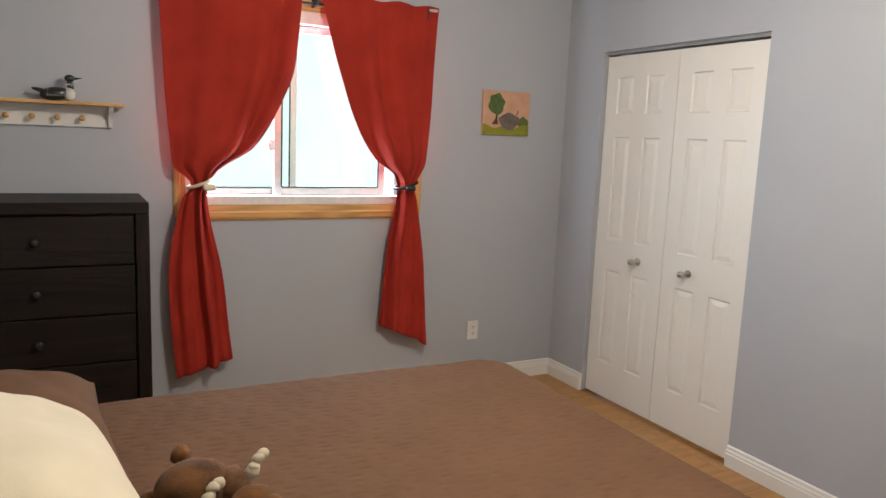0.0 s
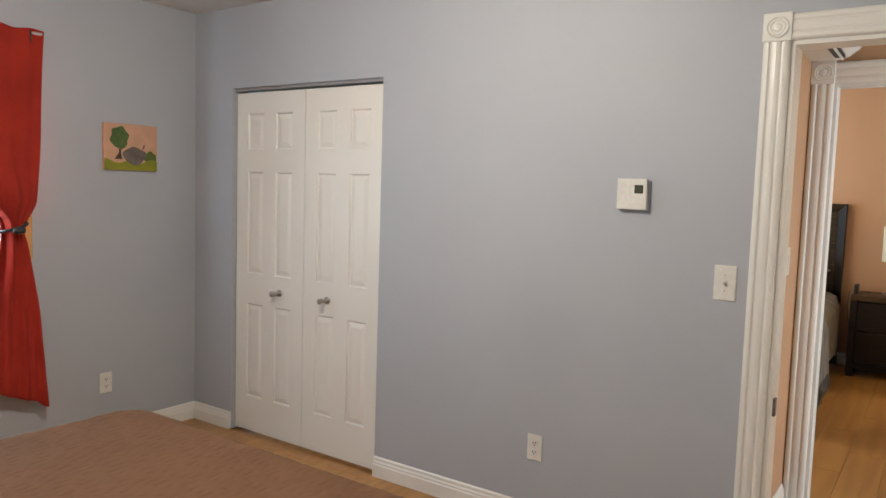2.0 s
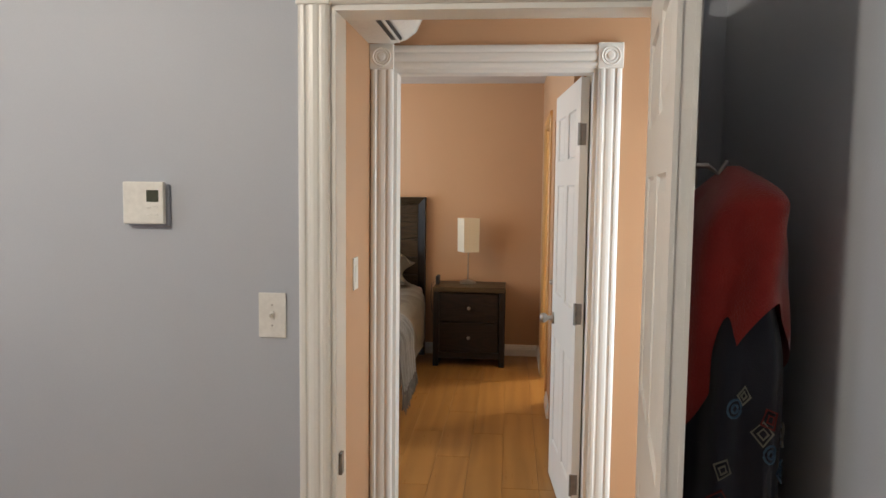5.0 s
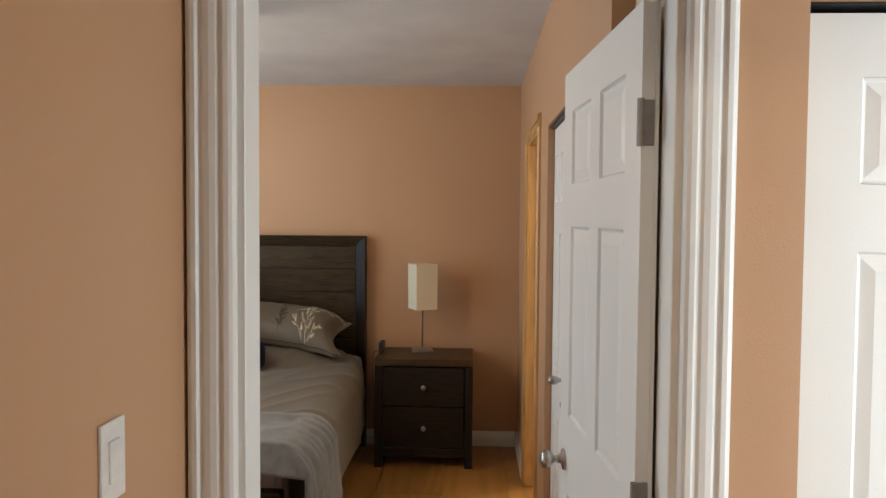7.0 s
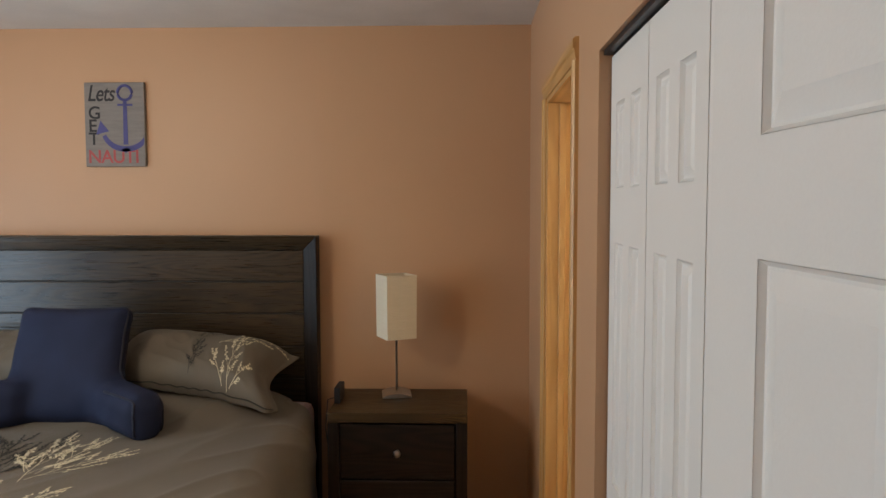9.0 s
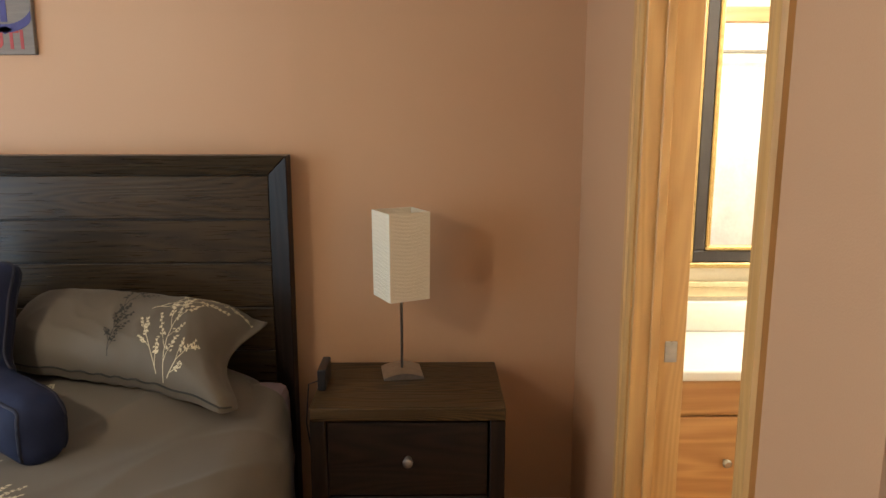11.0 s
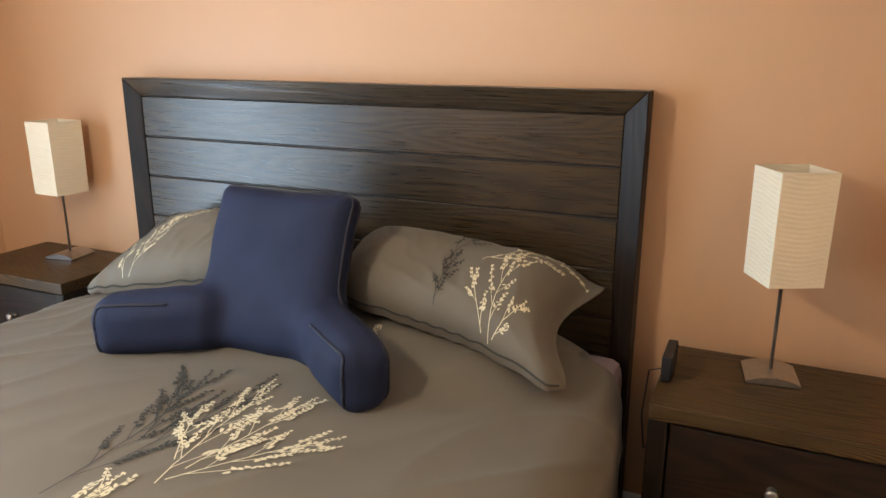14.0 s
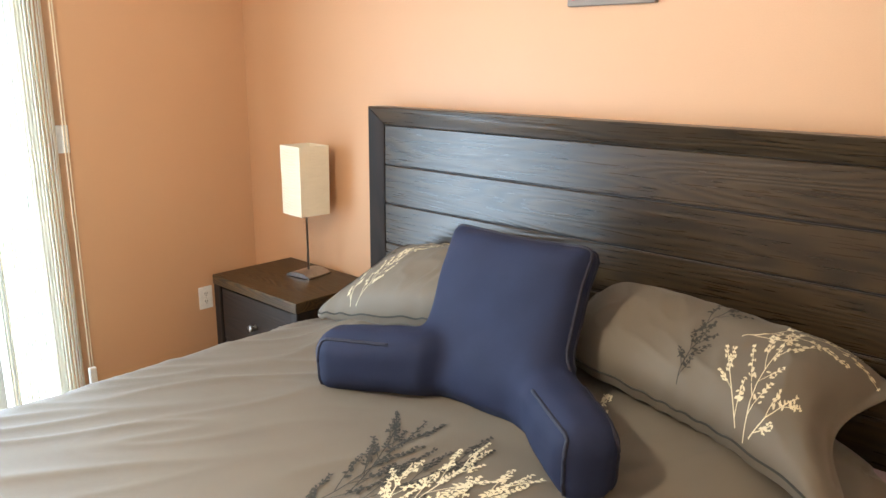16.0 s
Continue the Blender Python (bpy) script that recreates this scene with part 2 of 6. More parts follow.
def tube(points, r, seg=8, bm=None, closed=False):
    """A round cord along points."""
    bm = bm or bmesh.new()
    pts = [Vector(p) for p in points]
    rings, n = [], len(pts)
    for i, p in enumerate(pts):
        a = pts[(i - 1) % n] if closed or i else p
        b = pts[(i + 1) % n] if closed or i < n - 1 else p
        d = (b - a).normalized() if (b - a).length else Vector((0, 0, 1))
        u = d.cross(Vector((0, 0, 1)))
        u = u.normalized() if u.length > 0.05 else Vector((1, 0, 0))
        w = d.cross(u)
        rings.append([bm.verts.new(p + r * (math.cos(2 * math.pi * k / seg) * u + math.sin(2 * math.pi * k / seg) * w)) for k in range(seg)])
    pairs = list(zip(rings, rings[1:])) + ([(rings[-1], rings[0])] if closed else [])
    for a, b in pairs:
        for k in range(seg):
            j = (k + 1) % seg
            bm.faces.new((a[k], a[j], b[j], b[k]))
    if not closed:
        bm.faces.new(rings[0][::-1])
        bm.faces.new(rings[-1])
    return bm


def prism(outline, m, length, bm=None):
    """A profile (u, v) drawn out along local z by length, placed by m."""
    bm = bm or bmesh.new()
    a = [bm.verts.new(m @ Vector((u, v, 0))) for u, v in outline]
    b = [bm.verts.new(m @ Vector((u, v, length))) for u, v in outline]
    n = len(outline)
    for i in range(n):
        j = (i + 1) % n
        bm.faces.new((a[i], a[j], b[j], b[i]))
    bm.faces.new(a[::-1])
    bm.faces.new(b)
    return bm


def grid(fn, nu, nv, bm=None, wrap=False):
    """A sheet through fn(u, v), u and v from 0 to 1."""
    bm = bm or bmesh.new()
    vs = [[bm.verts.new(fn(i / nu, j / nv)) for j in range(nv + 1)] for i in range(nu + (0 if wrap else 1))]
    m = len(vs)
    for i in range(nu):
        for j in range(nv):
            a, b = vs[i], vs[(i + 1) % m]
            bm.faces.new((a[j], b[j], b[j + 1], a[j + 1]))
    return bm


def mesh_of(name, bm, material, smooth=False):
    bmesh.ops.recalc_face_normals(bm, faces=bm.faces[:])
    me = bpy.data.meshes.new(name)
    bm.to_mesh(me)
    bm.free()
    for mt in (material if isinstance(material, (list, tuple)) else [material]):
        me.materials.append(mt)
    if smooth:
        me.polygons.foreach_set("use_smooth", [True] * len(me.polygons))
    return me


def part(name, bm, material, parent, label="", smooth=False):
    """One mesh under a thing or under a part."""
    ob = new(name, mesh_of(name, bm, material, smooth))
    ob.parent = parent
    return tagged(ob, label)


def again(name, source, parent, m):
    """Another piece on the same mesh."""
    ob = new(name, source.data)
    ob.parent = parent
    ob.matrix_basis = m
    return ob


def thing(name, label, category, m=None, group=""):
    ob = new(name)
    ob.empty_display_size = 0.1
    ob.matrix_world = m or Matrix.Identity(4)
    return tagged(ob, label, category, group)


def solo(name, bm, material, label, category, smooth=False, group="", kind=""):
    return tagged(new(name, mesh_of(name, bm, material, smooth)), label, category, group, kind)


def structure(name, bm, material, label, category, smooth=False):
    return tagged(new(name, mesh_of(name, bm, material, smooth)), label, category, kind="structure")


def wall(name, axis, p0, p1, a0, a1, openings, material, label, z1=None):
    """A wall from p0 to p1 across axis, from a0 to a1 along the other, with openings (from, to, sill, head)."""
    bm = bmesh.new()
    z1 = z1 or H

    def piece(u0, u1, w0, w1):
        if u1 - u0 > 1e-4 and w1 - w0 > 1e-4:
            if axis == "x":
                bx(bm, p0, p1, u0, u1, w0, w1)
            else:
                bx(bm, u0, u1, p0, p1, w0, w1)
    at = a0
    for o0, o1, s, h in sorted(openings):
        piece(at, o0, 0, z1)
        piece(o0, o1, 0, s)
        piece(o0, o1, h, z1)
        at = o1
    piece(at, a1, 0, z1)
    return structure(name, bm, material, label, "wall")


# ---------------------------------------------------------------- shell
D1 = (0.285, 1.205, 0, 2.06)     # doorway to the hall
D2 = (0.352, 1.19, 0, 2.045)     # doorway to the second bedroom
CL1 = (3.07, 4.21, 0, 2.045)      # first bedroom's closet
WIN = (2.36, 3.60, 1.13, 2.13)   # window
CLH = (-1.15, 0.125, 0, 2.0)    # hall closet
BATH = (7.885, 8.61, 0, 2.04)     # bath doorway
CL2 = (6.05, 7.50, 0, 2.0)       # second bedroom's closet
PATIO = (6.40, 8.36, 0, 2.07)    # patio door

XM, XN = (XA + XH) / 2, (XB + XB2) / 2
wall("wall_closet_side", "x", XA, XM, YS - 0.1, YW + 0.16, [D1, CL1], GREY_PAINT, "blue-grey painted wall with closet and doorway")
wall("wall_hall_west", "x", XM, XH, YH0, YW + 0.16, [(-2.8, -0.7, 0.3, 2.2), D1, CL1], PEACH_PAINT, "terracotta painted hall wall beside the doorway")
wall("wall_window", "y", YW, YW + 0.16, XW - 0.1, XA, [WIN], GREY_PAINT, "blue-grey painted wall round the window")
wall("wall_first_bedroom_south", "y", YS - 0.1, YS, XW - 0.1, XA, [], GREY_PAINT, "blue-grey painted wall behind the open door")
wall("wall_first_bedroom_west", "x", XW - 0.1, XW, YS, YW, [], GREY_PAINT, "blue-grey painted wall behind the bed")
wall("wall_hall_end", "y", YH1, YH1 + 0.1, XH, XB, [], PEACH_PAINT, "terracotta painted end wall of the hall")
wall("wall_hall_far", "y", YH0 - 0.1, YH0, XH, XB, [], PEACH_PAINT, "terracotta painted wall at the end of the hall")
wall("wall_hall_east", "x", XB, XN, YH0, YL + 0.1, [D2, CLH], PEACH_PAINT, "terracotta painted hall wall with doorway and closet")
wall("wall_second_bedroom_west", "x", XN, XB2, YH0, YL + 0.1, [D2, CLH], PEACH_PAINT, "terracotta painted wall beside the bedroom doorway")
wall("wall_headboard", "x", XC, XC + 0.1, -2.0, YL + 0.1, [], PEACH_PAINT, "terracotta painted wall behind the headboard")
wall("wall_patio", "y", YL, YL + 0.16, XB2, XC, [PATIO], PEACH_PAINT, "terracotta painted wall with the patio door")
wall("wall_behind_door", "y", 0.24, 0.338, XB2, CL2[0] - 0.002, [], PEACH_PAINT, "terracotta painted wall behind the open door")
wall("wall_bath_bedroom_side", "y", YR - 0.055, YR, CL2[0], XC, [BATH, CL2], PEACH_PAINT, "terracotta painted wall with bath doorway and closet")
wall("wall_bath_inside", "y", YR - 0.14, YR - 0.055, XB2, XC, [BATH, CL2], BATH_WALL, "cream painted inner wall of the bathroom")
wall("wall_bath_south", "y", -2.0, -1.9, 7.75, XC, [], BATH_WALL, "cream painted bathroom wall")
wall("wall_bath_west", "x", 7.75, 7.85, -1.9, YR - 0.14, [], BATH_WALL, "cream painted bathroom wall")
wall("wall_bath_east", "x", XC - 0.012, XC, -1.9, YR - 0.14, [], BATH_WALL, "cream painted bathroom wall behind the vanity")
wall("wall_closet_back", "y", -0.45, -0.4, XB2, 7.75, [], PEACH_PAINT, "plain back of the closet")
wall("wall_closet_first_back", "x", 5.3, 5.35, YH1 + 0.1, YW + 0.16, [], GREY_PAINT, "plain back of the closet")
structure("ceiling", box(XW - 0.1, XC + 0.1, YH0 - 0.1, YW + 0.16, H, H + 0.12), CEIL_PAINT, "off-white textured painted ceiling", "ceiling")
structure("subfloor", box(XW - 0.1, XC + 0.1, YH0 - 0.1, YW + 0.16, -0.14, -0.012), LAMINATE, "wooden underfloor", "floor")
structure("ground", box(-60, 60, YW + 0.4, 80, -0.6, -0.5), mat("lawn", (0.07, 0.12, 0.03), 0.9, scale=3), "mown green lawn outside", "ground")

# ---------------------------------------------------------------- doors, trim


def casing_profile(w, d):
    """Fluted casing: two beads and a hollow between plain edges."""
    pts = [(0, 0), (w, 0), (w, 0.5 * d), (0.95 * w, 0.82 * d), (0.88 * w, 0.97 * d), (0.78 * w, d), (0.73 * w, 0.80 * d), (0.68 * w, 0.77 * d), (0.62 * w, 0.93 * d),
           (0.5 * w, d), (0.38 * w, 0.93 * d), (0.32 * w, 0.77 * d), (0.27 * w, 0.80 * d), (0.22 * w, d), (0.12 * w, 0.97 * d), (0.05 * w, 0.82 * d), (0, 0.5 * d)]
    return pts


def door_trim(name, x, side, opening, w, thick0, thick1, label):
    """Casing with corner rosettes on wall face x (side -1: facing -x), and the jamb lining through the wall."""
    o0, o1, _, h = opening
    t = thing(name, label, "door frame")
    tagged(t, kind="structure")
    d = 0.022
    for y, nm in ((o0 - w, "casing"), (o1, "casing")):
        # local u runs along +y, v out of the wall, z up
        m = Matrix(((0, side, 0, x), (1, 0, 0, y), (0, 0, 1, 0), (0, 0, 0, 1)))
        part(nm, prism(casing_profile(w, d), m, h), WHITE_PAINT, t)
    m = Matrix(((0, side, 0, x), (0, 0, 1, o0), (1, 0, 0, h), (0, 0, 0, 1)))
    part("head_casing", prism(casing_profile(w, d), m, o1 - o0), WHITE_PAINT, t)
    for y in (o0 - w, o1):
        bm = bmesh.new()
        xs = sorted((x, x + side * 0.026))
        bx(bm, xs[0], xs[1], y - 0.003, y + w + 0.003, h - 0.003, h + w + 0.005, 0.003)
        r = w * 0.42
        turn = Matrix.Translation((x + side * 0.0255, y + w / 2, h + w / 2)) @ Matrix(((0, 0, side, 0), (1, 0, 0, 0), (0, 1, 0, 0), (0, 0, 0, 1)))
        lathe([(r, 0), (r, 0.003), (r * 0.92, 0.005), (r * 0.84, 0.003), (r * 0.74, 0.001), (r * 0.64, 0.004), (r * 0.54, 0.001), (r * 0.4, 0.001), (r * 0.3, 0.005), (r * 0.1, 0.006), (r * 0.02, 0.006)], turn, 28, bm)
        part("rosette", bm, WHITE_PAINT, t)
    for y0, y1 in ((o0 - 0.002, o0 + 0.016), (o1 - 0.016, o1 + 0.002)):
        part("jamb", box(thick0, thick1, y0, y1, 0, h - 0.016, 0.002), WHITE_PAINT, t)
    part("head_jamb", box(thick0, thick1, o0, o1, h - 0.016, h + 0.002), WHITE_PAINT, t)
    return t


trim1 = door_trim("door_frame_1", XA, -1, D1, 0.092, XA - 0.004, XH + 0.004, "white fluted door casing with corner rosettes")
trim2 = door_trim("door_frame_2", XB, -1, D2, 0.096, XB - 0.004, XB2 + 0.004, "white fluted door casing with corner rosettes facing the hall")


def knob(parent, m, r=0.026):
    k = part("knob", lathe([(r * 1.15, 0), (r * 1.15, 0.006), (r * 0.5, 0.01), (r * 0.42, 0.03), (r * 0.8, 0.04), (r, 0.052), (r * 0.9, 0.066), (r * 0.4, 0.072)], None, 20), CHROME, parent, "brushed metal knob", True)
    k.matrix_basis = m
    return k


def panel_leaf(t, w, h, th, cols, rows, both=True):
    """A moulded panel door leaf in local x (0..w), y (0..th), z: slab, frame of stiles and rails, raised panels."""
    g = 0.008
    part("slab", box(0.002, w - 0.002, g, th - g, 0.002, h - 0.002), DOOR_PAINT, t)
    bm = bmesh.new()
    for f0, f1 in ([(0, g), (th - g, th)] if both else [(0, g)]):
        us = [0] + [u for c in cols for u in c] + [w]
        for i in range(0, len(us), 2):
            bx(bm, us[i], us[i + 1], f0, f1, 0, h)
        for c0, c1 in cols:
            zs = [0] + [z for r in rows for z in r] + [h]
            for i in range(0, len(zs), 2):
                bx(bm, c0, c1, f0, f1, zs[i], zs[i + 1])
    part("stiles_and_rails", bm, DOOR_PAINT, t)
    for f, s in ([(g, -1), (th - g, 1)] if both else [(g, -1)]):
        for c0, c1 in cols:
            for z0, z1 in rows:
                b2 = bmesh.new()
                e, k = 0.006, min(0.03, (c1 - c0) * 0.22)
                rings = []
                for inset, out in ((e * 0.1, 0.0075), (e, 0.001), (e + 0.004, 0.0005), (e + k, 0.0065)):
                    rings.append([b2.verts.new((x, f + s * out, z)) for x, z in ((c0 + inset, z0 + inset), (c1 - inset, z0 + inset), (c1 - inset, z1 - inset), (c0 + inset, z1 - inset))])
                for a, b in zip(rings, rings[1:]):
                    for i in range(4):
                        j = (i + 1) % 4
                        b2.faces.new((a[i], a[j], b[j], b[i]))
                b2.faces.new(rings[-1])
                part("panel", b2, DOOR_PAINT, t)


def bifold(name, label, m, w, h, knobs, n=2, group="", th=0.032, knob_z=0.86):
    for i in range(n):
        lw = w / n - 0.004
        t = thing(name, label, "closet door", m @ Matrix.Translation((i * w / n + 0.002, 0, 0.012)), group)
        s, mid = lw * 0.17, lw * 0.18
        c = (lw - 2 * s - mid) / 2
        panel_leaf(t, lw, h, th, [(s, s + c), (s + c + mid, lw - s)], [(h * 0.105, h * 0.385), (h * 0.475, h * 0.773), (h * 0.838, h * 0.94)])
        if i in knobs:
            knob(t, Matrix.Translation((knobs[i], 0, knob_z)) @ pose(0, 0, 0, 90), 0.017)


# local x along -y, front facing -x
FACE_W = Matrix(((0, 1, 0, 0), (-1, 0, 0, 0), (0, 0, 1, 0), (0, 0, 0, 1)))
bifold("closet_door", "white six-panel folding closet door leaf with round knob", Matrix.Translation((XA + 0.03, CL1[1] - 0.004, 0)) @ FACE_W, CL1[1] - CL1[0] - 0.008, 2.004, {0: 0.375, 1: 0.185}, group="closet doors of the first bedroom")
structure("closet_track", box(XA + 0.018, XA + 0.07, CL1[0], CL1[1], 2.027, 2.045), mat("grey_track_metal", (0.33, 0.33, 0.33), 0.5, 0.3), "grey folding door track", "track")
bifold("hall_closet_door", "white six-panel folding closet door leaf", Matrix.Translation((XB + 0.03, CLH[1] - 0.004, 0)) @ FACE_W, CLH[1] - CLH[0] - 0.008, 1.972, {0: 0.40, 1: 0.23}, 2, "closet doors of the hall")
structure("hall_closet_track", box(XB + 0.012, XB + 0.07, CLH[0], CLH[1], 1.994, 2.0), DARK_METAL, "dark metal folding door track", "track")
# front facing +y: local x along -x
FACE_N = Matrix(((-1, 0, 0, 0), (0, -1, 0, 0), (0, 0, 1, 0), (0, 0, 0, 1)))
bifold("bedroom_closet_door", "white six-panel folding closet door leaf", Matrix.Translation((CL2[1] - 0.004, YR - 0.03, 0)) @ FACE_N, CL2[1] - CL2[0] - 0.008, 1.97, {1: 0.17, 2: 0.17}, 4, "closet doors of the second bedroom", knob_z=0.99)
structure("bedroom_closet_track", box(CL2[0], CL2[1], YR - 0.07, YR - 0.012, 1.988, 2.0), DARK_METAL, "dark metal folding door track", "track")


def room_door(name, label, m, w, h, knob_z):
    t = thing(name, label, "door", m)
    tagged(t, kind="structure")
    th, s = 0.035, 0.115
    c = (w - 2 * s - 0.1) / 2
    panel_leaf(t, w, h, th, [(s, s + c), (s + c + 0.1, w - s)], [(h * 0.11, h * 0.385), (h * 0.50, h * 0.775), (h * 0.835, h * 0.94)])
    for f, r in ((0, 90), (th, -90)):
        knob(t, Matrix.Translation((w - 0.065, f, knob_z)) @ pose(0, 0, 0, r), 0.027)
    for z in (0.25, h / 2, h - 0.24):
        bm = box(-0.003, 0.0, 0.010, 0.034, z - 0.045, z + 0.045)
        lathe([(0.007, -0.047), (0.007, 0.047)], Matrix.Translation((-0.006, th + 0.004, z)), 10, bm)
        part("hinge", bm, HINGE_METAL, t, "steel hinge")
    return t


def swing(hx, hy, tx, ty):
    a = math.atan2(ty - hy, tx - hx)
    return Matrix.Translation((hx, hy, 0.012)) @ Matrix.Rotation(a, 4, "Z")


door1 = room_door("door_1", "white six-panel bedroom door standing open", swing(XA - 0.012, 0.330, 3.765, 0.445), 0.875, 2.03, 0.74)
door2 = room_door("door_2", "white six-panel door standing open into the bedroom", swing(5.748, 0.374, 6.50, 0.428), 0.775, 2.015, 0.865)
structure("strike_plate", box(XA + 0.02, XA + 0.05, D1[1] - 0.026, D1[1] - 0.012, 0.70, 0.765, 0.001), HINGE_METAL, "dull steel strike plate on the door jamb", "strike plate")


def base_profile(h, d):
    return [(0, 0), (d, 0), (d, h * 0.6), (d * 0.8, h * 0.66), (d * 0.8, h * 0.74), (d * 0.55, h * 0.82), (d * 0.5, h * 0.94), (d * 0.2, h), (0, h)]


def baseboard(x0, y0, x1, y1, h=0.105, d=0.016, material=None):
    """Skirting from one end to the other; the room lies to the left of the line."""
    v = Vector((x1 - x0, y1 - y0, 0))
    u = v.normalized()
    n = Vector((-u.y, u.x, 0))
    m = Matrix(((n.x, 0, u.x, x0), (n.y, 0, u.y, y0), (0, 1, 0, 0), (0, 0, 0, 1)))
    structure("baseboard", prism(base_profile(h, d), m, v.length), material or WHITE_PAINT, "white moulded baseboard along the wall", "baseboard")


baseboard(XA, D1[1] + 0.095, XA, CL1[0])
baseboard(XA, CL1[1], XA, YW - 0.016)
baseboard(XA, YW, XW, YW)
baseboard(XW, YS, XA, YS)
baseboard(XW, YW - 0.016, XW, YS + 0.016)
baseboard(XB - 0.024, YH1, XH, YH1)
baseboard(XB, CLH[1], XB, D2[0] - 0.11)
baseboard(XC, YR + 0.016, XC, YL - 0.016)
baseboard(XC, YL, PATIO[1] + 0.085, YL)
baseboard(CL2[1], YR, BATH[0] - 0.075, YR)
baseboard(BATH[1] + 0.075, YR, XC, YR)
baseboard(XB2, YL, XB2, D2[1] + 0.02)


def oak_frame(name, opening, label):
    """Golden oak casing on the bath doorway, with jamb and strike plate."""
    o0, o1, _, h = opening
    t = tagged(thing(name, label, "door frame"), kind="structure")
    w, d = 0.066, 0.018
    prof = [(0, 0), (w, 0), (w, d * 0.6), (w * 0.9, d), (w * 0.55, d), (w * 0.45, d * 0.75), (w * 0.12, d * 0.6), (0, d * 0.45)]
    for x, flip in ((o0, -1), (o1, 1)):
        m = Matrix(((flip, 0, 0, x), (0, 1, 0, YR), (0, 0, 1, 0), (0, 0, 0, 1)))
        part("casing", prism(prof, m, h), OAK, t)
    m = Matrix(((0, 0, 1, o0 - w), (0, 1, 0, YR), (1, 0, 0, h), (0, 0, 0, 1)))
    part("head_casing", prism(prof, m, o1 - o0 + 2 * w), OAK_X, t)
    for x0, x1 in ((o0 - 0.002, o0 + 0.018), (o1 - 0.018, o1 + 0.002)):
        part("jamb", box(x0, x1, YR - 0.144, YR + 0.003, 0, h - 0.018, 0.002), OAK, t)
        s0, s1 = (x1 - 0.001, x1 + 0.011) if x0 < o0 + 0.01 else (x0 - 0.011, x0 + 0.001)
        part("stop", box(s0, s1, YR - 0.07, YR - 0.045, 0, h - 0.02, 0.002), OAK, t)
    part("head_jamb", box(o0, o1, YR - 0.144, YR + 0.003, h - 0.018, h + 0.002), OAK_X, t)
    part("strike_plate", box(o1 - 0.0205, o1 - 0.0175, YR - 0.122, YR - 0.088, 0.945, 1.005, 0.002), CHROME, t, "steel strike plate")
    return t


oak_frame("door_frame_3", BATH, "golden oak door casing of the bathroom doorway")

# ---------------------------------------------------------------- first bedroom


def ease(a, b, v):
    k = max(0.0, min(1.0, (v - a) / (b - a)))
    return k * k * (3 - 2 * k)


def smooth_keys(keys, v):
    """Value at v from (v, value) rows, eased between them."""
    if v <= keys[0][0]:
        return keys[0][1]
    n = len(keys)
    slope = [(q - p) / (b - a) for (a, p), (b, q) in zip(keys, keys[1:])]
    tan = [slope[0]] + [0.0 if s * r <= 0 else 2 * s * r / (s + r) for s, r in zip(slope, slope[1:])] + [slope[-1]]
    for i in range(n - 1):
        (a, p), (b, q) = keys[i], keys[i + 1]
        if v <= b:
            h, s = b - a, (v - a) / (b - a)
            return (p * (1 + 2 * s) * (1 - s) ** 2 + h * tan[i] * s * (1 - s) ** 2
                    + q * s * s * (3 - 2 * s) + h * tan[i + 1] * s * s * (s - 1))
    return keys[-1][1]


